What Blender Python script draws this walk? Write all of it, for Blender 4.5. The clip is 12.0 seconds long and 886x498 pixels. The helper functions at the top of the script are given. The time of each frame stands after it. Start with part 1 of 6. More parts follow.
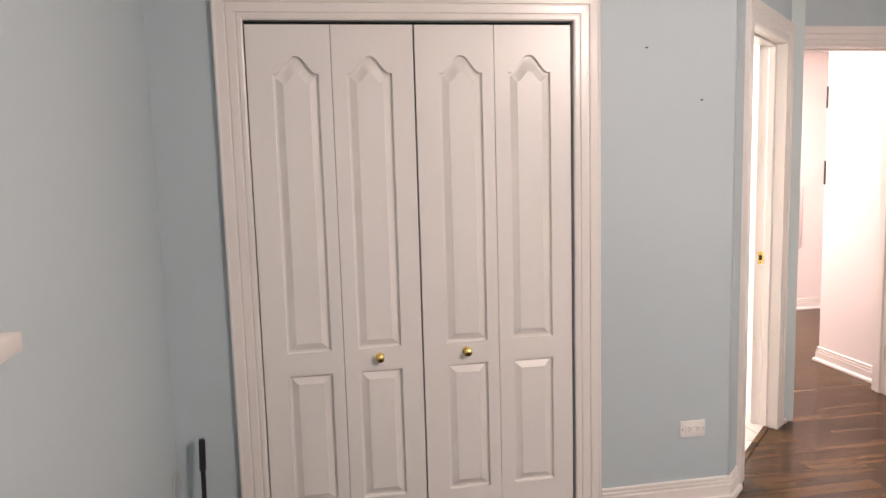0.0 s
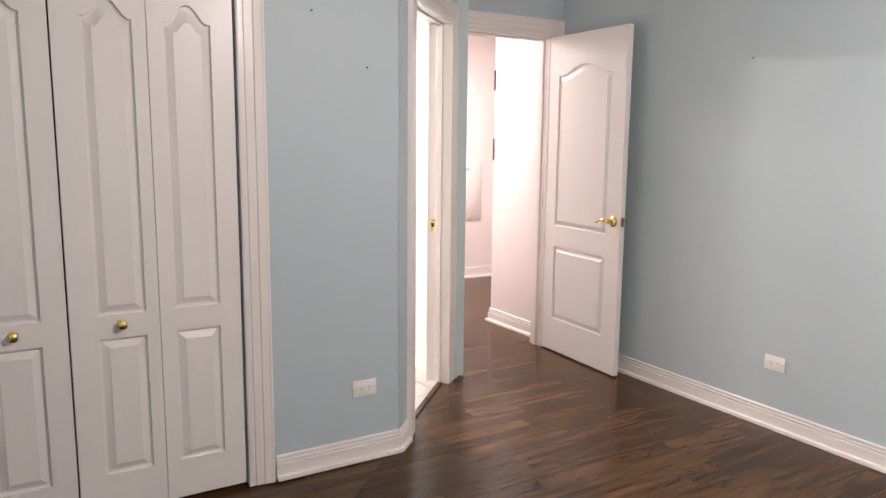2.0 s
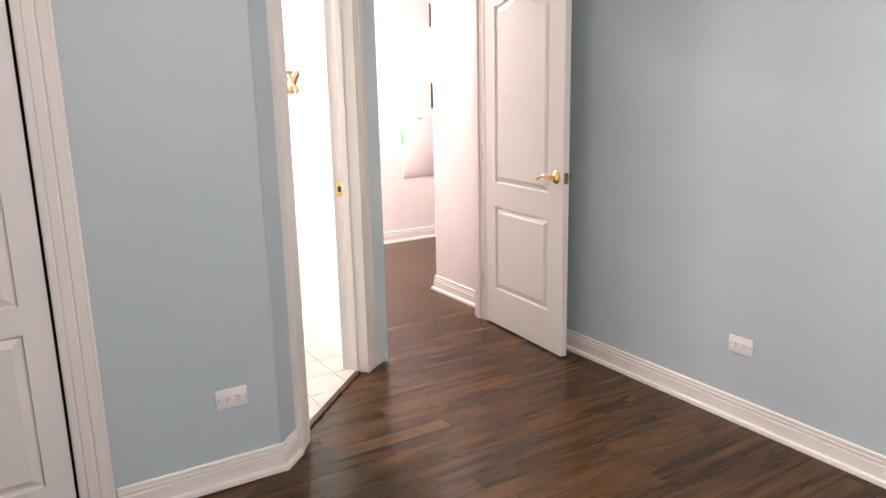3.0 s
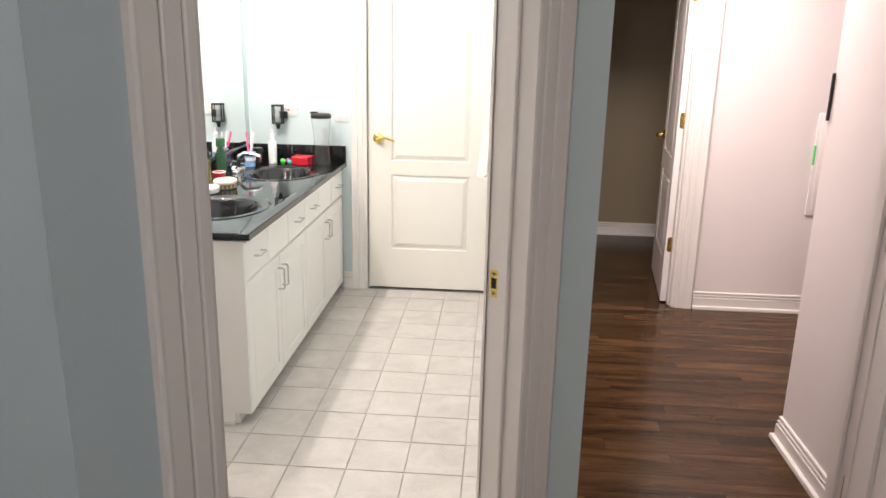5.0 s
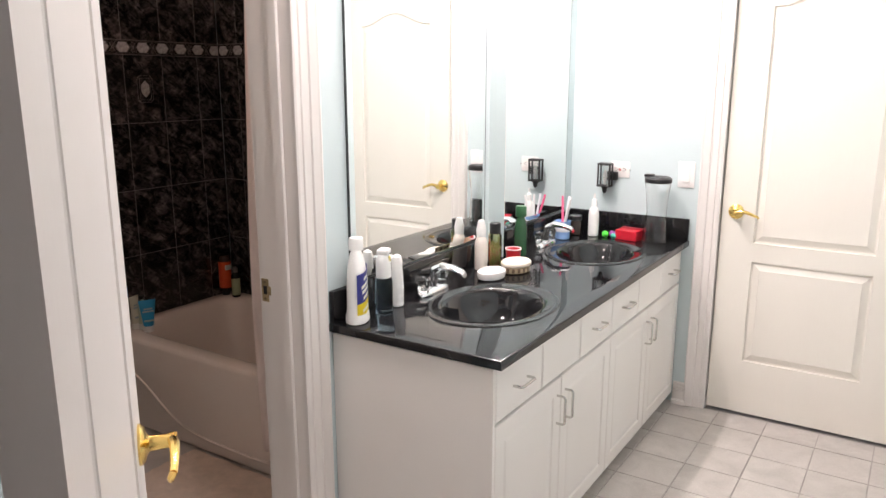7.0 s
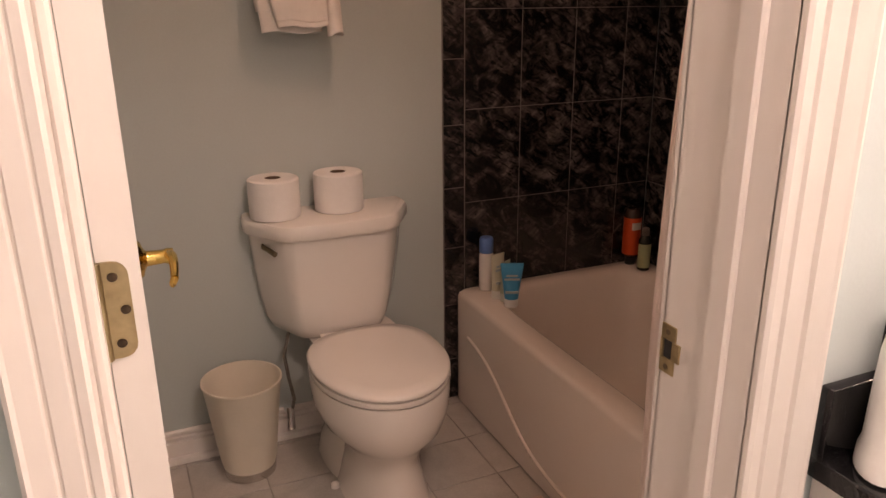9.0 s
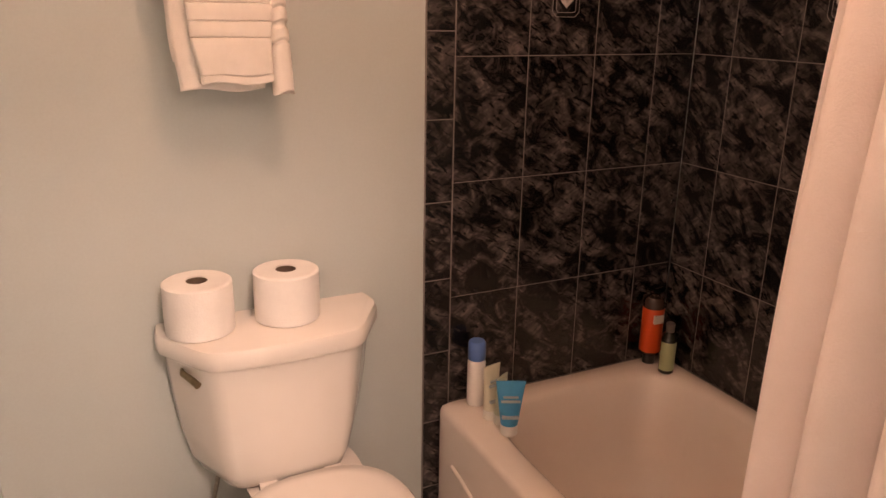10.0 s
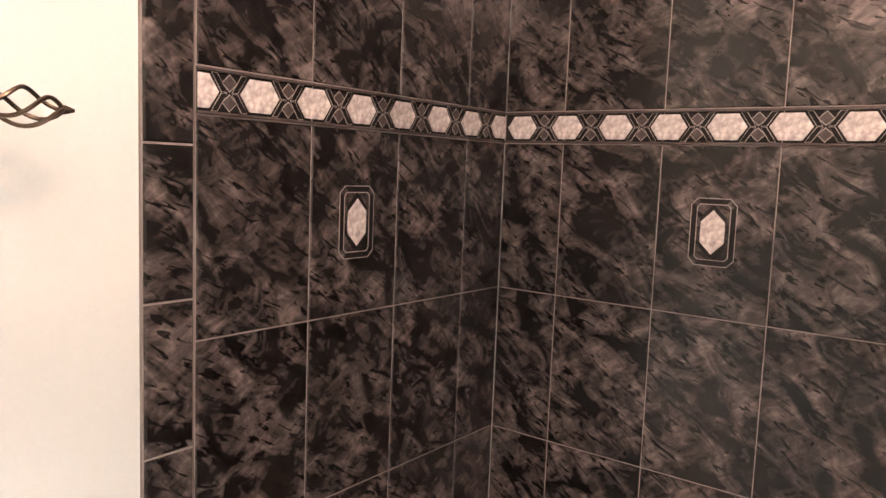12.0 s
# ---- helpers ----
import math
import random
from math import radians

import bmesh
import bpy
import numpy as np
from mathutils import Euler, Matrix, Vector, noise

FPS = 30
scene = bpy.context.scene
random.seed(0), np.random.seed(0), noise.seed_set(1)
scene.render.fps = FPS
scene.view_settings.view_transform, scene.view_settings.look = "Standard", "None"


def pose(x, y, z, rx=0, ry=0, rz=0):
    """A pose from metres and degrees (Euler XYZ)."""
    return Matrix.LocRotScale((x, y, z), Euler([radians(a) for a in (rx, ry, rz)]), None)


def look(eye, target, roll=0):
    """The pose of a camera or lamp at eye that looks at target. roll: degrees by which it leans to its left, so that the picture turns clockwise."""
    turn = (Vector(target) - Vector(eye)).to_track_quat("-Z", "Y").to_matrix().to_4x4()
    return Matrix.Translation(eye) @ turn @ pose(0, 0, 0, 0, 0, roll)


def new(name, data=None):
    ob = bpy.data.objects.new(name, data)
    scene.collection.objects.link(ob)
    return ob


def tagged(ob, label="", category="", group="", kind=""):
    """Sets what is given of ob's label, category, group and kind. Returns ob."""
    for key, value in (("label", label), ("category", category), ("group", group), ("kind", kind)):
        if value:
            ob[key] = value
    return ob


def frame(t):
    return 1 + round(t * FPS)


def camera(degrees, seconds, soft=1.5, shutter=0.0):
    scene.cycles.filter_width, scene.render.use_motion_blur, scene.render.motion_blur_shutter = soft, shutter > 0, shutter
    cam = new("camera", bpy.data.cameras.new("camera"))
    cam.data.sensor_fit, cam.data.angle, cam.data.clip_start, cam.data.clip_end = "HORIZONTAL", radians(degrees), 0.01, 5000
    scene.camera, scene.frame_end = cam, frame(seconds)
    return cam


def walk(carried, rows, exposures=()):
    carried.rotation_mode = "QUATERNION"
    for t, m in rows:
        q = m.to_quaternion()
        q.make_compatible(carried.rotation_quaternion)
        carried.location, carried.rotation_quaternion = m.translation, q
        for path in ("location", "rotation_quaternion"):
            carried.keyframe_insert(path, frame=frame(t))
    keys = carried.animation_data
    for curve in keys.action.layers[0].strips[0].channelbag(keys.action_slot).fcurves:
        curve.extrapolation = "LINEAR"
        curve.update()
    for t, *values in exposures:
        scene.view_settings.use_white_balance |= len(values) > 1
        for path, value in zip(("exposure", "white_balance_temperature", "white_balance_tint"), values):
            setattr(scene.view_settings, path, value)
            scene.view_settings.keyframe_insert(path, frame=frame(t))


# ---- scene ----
cam = camera(61.5, 12.0)
PATH = [
    (0, (-0.163, 0.508, 1.534), (0.175, 2.463, 1.289), -1.6),
    (0.5, (-0.184, 0.474, 1.549), (0.358, 2.395, 1.417), 0.2),
    (1, (-0.163, 0.471, 1.536), (0.535, 2.339, 1.39), 0.8),
    (1.5, (-0.104, 0.457, 1.509), (0.807, 2.221, 1.265), 1.1),
    (2, (0.032, 0.473, 1.462), (1.064, 2.159, 1.158), 0.6),
    (2.5, (0.377, 0.544, 1.455), (1.444, 2.195, 1.088), -0.5),
    (2.7, (0.525, 0.628, 1.451), (1.58, 2.278, 1.044), -0.9),
    (4.3, (1.812, 1.864, 1.464), (2.302, 3.728, 0.931), -1.1),
    (4.7, (2.069, 2.144, 1.468), (2.196, 4.068, 0.935), -0.8),
    (5, (2.207, 2.424, 1.496), (2.07, 4.349, 0.972), 1.2),
    (5.1, (2.237, 2.505, 1.483), (2.007, 4.421, 0.957), -0.1),
    (5.5, (2.287, 2.846, 1.504), (1.668, 4.674, 0.976), 1.6),
    (6, (2.296, 3.149, 1.508), (1.388, 4.855, 0.995), 1.7),
    (6.2, (2.296, 3.223, 1.51), (1.333, 4.907, 1.023), 1.2),
    (6.5, (2.268, 3.279, 1.527), (1.274, 4.954, 1.072), 1.0),
    (6.7, (2.229, 3.325, 1.534), (1.223, 4.996, 1.092), 0.6),
    (8.3, (1.681, 4.036, 1.396), (0.163, 5.213, 0.838), -0.5),
    (8.5, (1.568, 4.107, 1.406), (-0.018, 5.176, 0.822), -0.3),
    (8.7, (1.421, 4.183, 1.394), (-0.25, 5.097, 0.785), 0.0),
    (9, (1.264, 4.298, 1.359), (-0.473, 5.063, 0.728), -0.5),
    (9.2, (1.119, 4.372, 1.354), (-0.633, 5.086, 0.707), -0.3),
    (9.5, (1.029, 4.475, 1.388), (-0.739, 5.141, 0.73), -0.3),
    (10, (0.729, 4.506, 1.442), (-0.979, 5.346, 0.83), 1.0),
    (10.5, (0.515, 4.552, 1.442), (-1.125, 5.586, 0.949), 1.7),
    (10.7, (0.464, 4.581, 1.458), (-1.161, 5.67, 1.041), 1.9),
    (11, (0.405, 4.629, 1.52), (-1.184, 5.8, 1.196), 1.7),
    (11.2, (0.326, 4.658, 1.536), (-1.219, 5.896, 1.255), 1.8),
    (11.5, (0.195, 4.703, 1.568), (-1.229, 6.086, 1.327), 2.0),
    (12, (-0.026, 4.743, 1.58), (-1.234, 6.322, 1.369), 2.2),
]
EXPOSURE = [
    (0.0, 0.45, 7000, 17), (0.5, 0.2, 6800, 15), (1.5, 0.2, 6650, 14), (2.7, 0.25, 6500, 12), (4.3, -0.15, 6500, 12), (5.0, -0.65, 6500, 10), (5.5, -0.8, 6500, 13), (6.7, -0.87, 6450, 16),
    (8.3, -0.85, 6900, 16), (8.7, -0.85, 7600, 25), (9.2, -0.45, 8900, 35), (10.0, 0.32, 9200, 36), (10.5, 0.75, 7400, 23), (11.0, 0.97, 6700, 19), (11.5, 1.42, 6500, 17), (12.0, 1.8, 6550, 20),
]
walk(cam, [(t, look(eye, target, roll)) for t, eye, target, roll in PATH], EXPOSURE)

# ---- light ----
world = bpy.data.worlds.new("world")
scene.world = world
world.use_nodes = True
sky = world.node_tree.nodes.new("ShaderNodeTexSky")
sky.sky_type = 'NISHITA'
sky.sun_disc = False
sky.sun_elevation, sky.sun_rotation = radians(35), radians(90)
world.node_tree.links.new(sky.outputs[0], world.node_tree.nodes["Background"].inputs[0])
world.node_tree.nodes["Background"].inputs[1].default_value = 0.12


def lamp(name, kind, m, watts, color, size=0.1, size_y=None):
    data = bpy.data.lights.new(name, kind)
    data.energy, data.color = watts, color
    if kind == 'AREA':
        data.shape = 'RECTANGLE' if size_y else 'DISK'
        data.size = size
        if size_y:
            data.size_y = size_y
    else:
        data.shadow_soft_size = size
    ob = new(name, data)
    ob.matrix_world = m
    return ob


lamp("bedroom_window_light", 'AREA', pose(-0.83, 1.1, 1.72, 0, -90, 0), 6, (1.0, 0.885, 0.83), 0.9, 1.45)
# cool fill added at the unseen back opening to lift the right wall
lamp("bedroom_back_fill", 'AREA', pose(1.24, -2.05, 1.5, 90, 0, 180), 10, (0.82, 0.91, 1.0), 1.6, 1.1)
lamp("bedroom_lamp", 'POINT', pose(1.85, 0.65, 2.34), 120, (1.0, 0.885, 0.83), 0.06)
lamp("hall_lamp", 'AREA', pose(2.95, 6.0, 2.40), 88, (1.0, 0.885, 0.85), 0.6)
lamp("bathroom_lamp", 'AREA', pose(1.32, 4.75, 2.405), 27, (1.0, 0.90, 0.85), 0.26)
lamp("toilet_room_lamp", 'POINT', pose(-0.08, 4.94, 2.34), 15.5, (1.0, 0.69, 0.52), 0.035)
for yy in (5.4925, 5.6275, 6.2325, 6.3675):
    lamp("vanity_bulb_light", 'POINT', pose(0.815, yy, 2.30), 56, (1.0, 0.90, 0.85), 0.022)


# ---- materials ----
def nodes_of(name):
    m = bpy.data.materials.new(name)
    m.use_nodes = True
    nt = m.node_tree
    return m, nt, nt.nodes["Principled BSDF"]


def add(nt, kind, **kw):
    n = nt.nodes.new(kind)
    for k, v in kw.items():
        if k in n.inputs:
            n.inputs[k].default_value = v
    return n


def mix_rgb(nt, fac, a, b, blend='MIX'):
    n = nt.nodes.new("ShaderNodeMix")
    n.data_type, n.blend_type = 'RGBA', blend
    for sock, v in ((n.inputs[0], fac), (n.inputs[6], a), (n.inputs[7], b)):
        if isinstance(v, (int, float)):
            sock.default_value = v
        elif isinstance(v, tuple):
            sock.default_value = (*v, 1) if len(v) == 3 else v
        else:
            nt.links.new(v, sock)
    return n.outputs[2]


def ramp(nt, fac, stops):
    n = nt.nodes.new("ShaderNodeValToRGB")
    while len(n.color_ramp.elements) < len(stops):
        n.color_ramp.elements.new(0.5)
    for e, (p, c) in zip(n.color_ramp.elements, stops):
        e.position, e.color = p, (*c, 1)
    nt.links.new(fac, n.inputs[0])
    return n.outputs[0]


def surface(name, color, rough=0.5, var=0.08, scale=3.0, fine=90.0, bump=0.05, metal=0.0, tint=None, coat=0.0, stretch=(1, 1, 1)):
    """A painted, glazed, cloth or metal surface: broad unevenness, fine grain and relief."""
    m, nt, p = nodes_of(name)
    co = nt.nodes.new("ShaderNodeTexCoord")
    mp = add(nt, "ShaderNodeMapping", Scale=stretch)
    nt.links.new(co.outputs["Object"], mp.inputs[0])
    big = add(nt, "ShaderNodeTexNoise", Scale=scale, Detail=4.0, Roughness=0.6)
    small = add(nt, "ShaderNodeTexNoise", Scale=fine, Detail=3.0)
    for n in (big, small):
        nt.links.new(mp.outputs[0], n.inputs["Vector"])
    dark = tuple(c * (1 - var) for c in color) if tint is None else tint
    light = tuple(min(1, c * (1 + var * 0.6)) for c in color)
    c1 = ramp(nt, big.outputs[0], ((0.3, dark), (0.7, light)))
    c2 = mix_rgb(nt, var * 1.2, c1, small.outputs[0], 'OVERLAY')
    nt.links.new(c2, p.inputs["Base Color"])
    rr = nt.nodes.new("ShaderNodeMapRange")
    rr.inputs[3].default_value, rr.inputs[4].default_value = max(0.02, rough * 0.8), min(1, rough * 1.2)
    nt.links.new(big.outputs[0], rr.inputs[0])
    nt.links.new(rr.outputs[0], p.inputs["Roughness"])
    p.inputs["Metallic"].default_value = metal
    p.inputs["Coat Weight"].default_value = coat
    if bump:
        b = add(nt, "ShaderNodeBump", Strength=bump, Distance=0.004)
        nt.links.new(small.outputs[0], b.inputs["Height"])
        nt.links.new(b.outputs[0], p.inputs["Normal"])
    return m


def wood_material(name, dark, mid, light, rough):
    """Stained oak strip: broad plank tones, drawn-out cathedral figure, dark open pores."""
    m, nt, p = nodes_of(name)
    geo = nt.nodes.new("ShaderNodeNewGeometry")
    info = nt.nodes.new("ShaderNodeObjectInfo")
    shift = nt.nodes.new("ShaderNodeVectorMath")
    shift.operation = 'MULTIPLY_ADD'
    nt.links.new(info.outputs["Random"], shift.inputs[0])
    shift.inputs[1].default_value = (37.0, 11.0, 5.0)
    nt.links.new(geo.outputs["Position"], shift.inputs[2])

    def stretched(scale, detail, roughness, distortion):
        mp = add(nt, "ShaderNodeMapping", Scale=scale)
        nt.links.new(shift.outputs[0], mp.inputs[0])
        n = add(nt, "ShaderNodeTexNoise", Scale=1.0, Detail=detail, Roughness=roughness, Distortion=distortion)
        nt.links.new(mp.outputs[0], n.inputs["Vector"])
        return n.outputs[0]

    grain = stretched((1.5, 11.0, 9.0), 5.0, 0.55, 0.9)
    pore = stretched((5.0, 110.0, 60.0), 3.0, 0.5, 0.0)
    figure = stretched((2.2, 20.0, 9.0), 2.0, 0.5, 1.6)
    rings = nt.nodes.new("ShaderNodeMath")
    rings.operation = 'PINGPONG'
    lift = nt.nodes.new("ShaderNodeMath")
    lift.operation = 'MULTIPLY'
    nt.links.new(figure, lift.inputs[0])
    lift.inputs[1].default_value = 9.0
    nt.links.new(lift.outputs[0], rings.inputs[0])
    rings.inputs[1].default_value = 0.5
    c = ramp(nt, grain, ((0.28, dark), (0.52, mid), (0.85, light)))
    lines = ramp(nt, rings.outputs[0], ((0.0, (0.42, 0.38, 0.36)), (0.13, (0.9, 0.88, 0.87)), (0.4, (1.08, 1.08, 1.08))))
    patch = stretched((1.1, 6.0, 4.0), 2.0, 0.5, 0.4)
    where = ramp(nt, patch, ((0.44, (0.12, 0.12, 0.12)), (0.62, (0.85, 0.85, 0.85))))
    drawn = mix_rgb(nt, 1.0, c, lines, 'MULTIPLY')
    c = mix_rgb(nt, where, c, drawn)
    c = mix_rgb(nt, 0.3, c, pore, 'OVERLAY')
    tone = nt.nodes.new("ShaderNodeHueSaturation")
    val = nt.nodes.new("ShaderNodeMapRange")
    val.inputs[3].default_value, val.inputs[4].default_value = 0.74, 1.26
    nt.links.new(info.outputs["Random"], val.inputs[0])
    nt.links.new(val.outputs[0], tone.inputs["Value"])
    nt.links.new(c, tone.inputs["Color"])
    nt.links.new(tone.outputs[0], p.inputs["Base Color"])
    rr = nt.nodes.new("ShaderNodeMapRange")
    rr.inputs[3].default_value, rr.inputs[4].default_value = rough * 0.8, rough * 1.3
    nt.links.new(grain, rr.inputs[0])
    nt.links.new(rr.outputs[0], p.inputs["Roughness"])
    p.inputs["Specular IOR Level"].default_value = 0.17
    b = add(nt, "ShaderNodeBump", Strength=0.16, Distance=0.002)
    nt.links.new(pore, b.inputs["Height"])
    nt.links.new(b.outputs[0], p.inputs["Normal"])
    return m


def dark_marble(name):
    """Mottled grey-brown ceramic tile with black, slanting brush marks; every tile has its own cut of the pattern."""
    m, nt, p = nodes_of(name)
    geo = nt.nodes.new("ShaderNodeNewGeometry")
    info = nt.nodes.new("ShaderNodeObjectInfo")
    sep = nt.nodes.new("ShaderNodeSeparateXYZ")
    nt.links.new(geo.outputs["Position"], sep.inputs[0])
    u = nt.nodes.new("ShaderNodeMath")
    nt.links.new(sep.outputs[0], u.inputs[0])
    nt.links.new(sep.outputs[1], u.inputs[1])
    flat = nt.nodes.new("ShaderNodeCombineXYZ")
    nt.links.new(u.outputs[0], flat.inputs[0])
    nt.links.new(sep.outputs[2], flat.inputs[1])
    nt.links.new(info.outputs["Random"], flat.inputs[2])
    drift = add(nt, "ShaderNodeMapping", Scale=(0.078, 0.050, 0.11), Rotation=(0, 0, radians(-36)))
    drift.vector_type = 'TEXTURE'
    nt.links.new(flat.outputs[0], drift.inputs[0])
    cloud = add(nt, "ShaderNodeTexNoise", Scale=1.0, Detail=7.0, Roughness=0.63, Distortion=0.8)
    nt.links.new(drift.outputs[0], cloud.inputs["Vector"])
    turn = add(nt, "ShaderNodeMapping", Scale=(0.040, 0.010, 0.11), Rotation=(0, 0, radians(-30)))
    turn.vector_type = 'TEXTURE'
    nt.links.new(flat.outputs[0], turn.inputs[0])
    dash = add(nt, "ShaderNodeTexNoise", Scale=1.0, Detail=3.0, Roughness=0.55, Distortion=0.9)
    nt.links.new(turn.outputs[0], dash.inputs["Vector"])
    cross = add(nt, "ShaderNodeMapping", Scale=(0.045, 0.015, 0.11), Rotation=(0, 0, radians(34)))
    cross.vector_type = 'TEXTURE'
    nt.links.new(flat.outputs[0], cross.inputs[0])
    wisp = add(nt, "ShaderNodeTexNoise", Scale=1.0, Detail=3.0, Roughness=0.55, Distortion=0.8)
    nt.links.new(cross.outputs[0], wisp.inputs["Vector"])
    c = ramp(nt, cloud.outputs[0], ((0.36, (0.0025, 0.0021, 0.0021)), (0.43, (0.0105, 0.009, 0.0088)), (0.51, (0.031, 0.0268, 0.026)), (0.66, (0.1, 0.086, 0.083))))
    marks = ramp(nt, dash.outputs[0], ((0.385, (0.05, 0.045, 0.045)), (0.425, (1, 1, 1))))
    c = mix_rgb(nt, 0.9, c, marks, 'MULTIPLY')
    pale = ramp(nt, wisp.outputs[0], ((0.36, (0.45, 0.45, 0.45)), (0.5, (1, 1, 1)), (0.66, (2.3, 2.2, 2.17))))
    c = mix_rgb(nt, 0.55, c, pale, 'MULTIPLY')
    nt.links.new(c, p.inputs["Base Color"])
    p.inputs["Roughness"].default_value = 0.22
    b = add(nt, "ShaderNodeBump", Strength=0.06, Distance=0.002)
    nt.links.new(cloud.outputs[0], b.inputs["Height"])
    nt.links.new(b.outputs[0], p.inputs["Normal"])
    return m


def floor_tile_material(name):
    m, nt, p = nodes_of(name)
    geo = nt.nodes.new("ShaderNodeNewGeometry")
    info = nt.nodes.new("ShaderNodeObjectInfo")
    off = nt.nodes.new("ShaderNodeVectorMath")
    off.operation = 'MULTIPLY_ADD'
    nt.links.new(info.outputs["Random"], off.inputs[0])
    off.inputs[1].default_value = (13.0, 7.0, 19.0)
    nt.links.new(geo.outputs["Position"], off.inputs[2])
    cloud = add(nt, "ShaderNodeTexNoise", Scale=7.0, Detail=6.0, Roughness=0.6, Distortion=0.8)
    speck = add(nt, "ShaderNodeTexNoise", Scale=160.0, Detail=2.0)
    for n in (cloud, speck):
        nt.links.new(off.outputs[0], n.inputs["Vector"])
    c = ramp(nt, cloud.outputs[0], ((0.3, (0.40, 0.375, 0.35)), (0.7, (0.52, 0.49, 0.46))))
    c = mix_rgb(nt, 0.12, c, speck.outputs[0], 'OVERLAY')
    nt.links.new(c, p.inputs["Base Color"])
    p.inputs["Roughness"].default_value = 0.38
    b = add(nt, "ShaderNodeBump", Strength=0.05, Distance=0.003)
    nt.links.new(cloud.outputs[0], b.inputs["Height"])
    nt.links.new(b.outputs[0], p.inputs["Normal"])
    return m


def glass_material(name, color=(1, 1, 1), rough=0.03, ior=1.45):
    m, nt, p = nodes_of(name)
    p.inputs["Base Color"].default_value = (*color, 1)
    p.inputs["Roughness"].default_value = rough
    p.inputs["IOR"].default_value = ior
    p.inputs["Transmission Weight"].default_value = 1.0
    return m


def speckled_black(name):
    m, nt, p = nodes_of(name)
    co = nt.nodes.new("ShaderNodeTexCoord")
    n = add(nt, "ShaderNodeTexNoise", Scale=420.0, Detail=2.0, Roughness=0.7)
    nt.links.new(co.outputs["Object"], n.inputs["Vector"])
    big = add(nt, "ShaderNodeTexNoise", Scale=9.0, Detail=4.0)
    nt.links.new(co.outputs["Object"], big.inputs["Vector"])
    c = ramp(nt, n.outputs[0], ((0.5, (0.005, 0.005, 0.006)), (0.62, (0.012, 0.012, 0.013)), (0.72, (0.07, 0.07, 0.075))))
    nt.links.new(c, p.inputs["Base Color"])
    rr = nt.nodes.new("ShaderNodeMapRange")
    rr.inputs[3].default_value, rr.inputs[4].default_value = 0.02, 0.05
    nt.links.new(big.outputs[0], rr.inputs[0])
    nt.links.new(rr.outputs[0], p.inputs["Roughness"])
    p.inputs["Specular IOR Level"].default_value = 0.42
    return m


def glow(name, color, strength):
    m, nt, p = nodes_of(name)
    p.inputs["Base Color"].default_value = (*color, 1)
    p.inputs["Emission Color"].default_value = (*color, 1)
    p.inputs["Emission Strength"].default_value = strength
    return m


BLUE = surface("blue_wall_paint", (0.455, 0.533, 0.568), 0.55, 0.035, 1.3, 160, 0.07)
AQUA = surface("aqua_wall_paint", (0.57, 0.66, 0.672), 0.5, 0.03, 1.3, 160, 0.06)
SAGE = surface("pale_green_wall_paint", (0.465, 0.52, 0.512), 0.5, 0.04, 1.3, 160, 0.06)
HALLW = surface("warm_white_wall_paint", (0.78, 0.72, 0.705), 0.55, 0.03, 1.3, 160, 0.06)
# tan, kept this dark so the colour itself carries the unlit room's shade
SHADEDTAN = surface("shaded_tan_paint", (0.27, 0.22, 0.145), 0.6, 0.04, 1.3, 160, 0.06)
CEILW = surface("ceiling_paint", (0.84, 0.82, 0.80), 0.8, 0.03, 2.0, 120, 0.1)
TRIM = surface("white_trim_paint", (0.76, 0.72, 0.69), 0.3, 0.04, 2.2, 70, 0.035, stretch=(1, 1, 0.25))
DOORW = surface("white_door_paint", (0.76, 0.735, 0.71), 0.33, 0.03, 2.0, 110, 0.05, stretch=(1, 1, 0.2))
CREAM = surface("cream_door_paint", (0.78, 0.745, 0.68), 0.33, 0.03, 2.0, 110, 0.05, stretch=(1, 1, 0.2))
# near-black that paints the shade in gaps, holes and behind slats
SHADEBLACK = surface("shade_black", (0.02, 0.02, 0.02), 0.8, 0.1, 5, 50, 0)
WOOD = wood_material("dark_oak", (0.021, 0.0105, 0.005), (0.063, 0.032, 0.0135), (0.128, 0.068, 0.031), 0.19)
BRASS = surface("polished_brass", (0.83, 0.6, 0.2), 0.2, 0.12, 12, 60, 0.02, 1.0)
OLDBRASS = surface("aged_brass", (0.30, 0.24, 0.16), 0.38, 0.25, 25, 90, 0.05, 1.0)
PALEBRASS = surface("worn_brass", (0.5, 0.4, 0.24), 0.32, 0.2, 25, 90, 0.05, 1.0)
BRONZE = surface("dark_bronze", (0.10, 0.075, 0.055), 0.4, 0.3, 30, 90, 0.08, 1.0)
CHROME = surface("chrome", (0.86, 0.86, 0.87), 0.07, 0.05, 9, 60, 0, 1.0)
NICKEL = surface("brushed_nickel", (0.62, 0.6, 0.57), 0.25, 0.08, 9, 90, 0.03, 1.0)
BLACKTOP = speckled_black("black_cultured_marble")
MARBLE = dark_marble("dark_mottled_tile")
GROUT = surface("grey_brown_grout", (0.17, 0.15, 0.142), 0.8, 0.15, 8, 200, 0.1)
FGROUT = surface("grey_floor_grout", (0.37, 0.35, 0.325), 0.85, 0.15, 8, 200, 0.1)
FTILE = floor_tile_material("pale_grey_floor_tile")
HEXW = surface("white_marble_inlay", (0.42, 0.395, 0.39), 0.25, 0.42, 55, 120, 0.02)
INKY = surface("black_inlay", (0.012, 0.011, 0.011), 0.2, 0.2, 30, 90, 0)
INKY.node_tree.nodes["Principled BSDF"].inputs["Specular IOR Level"].default_value = 0.12
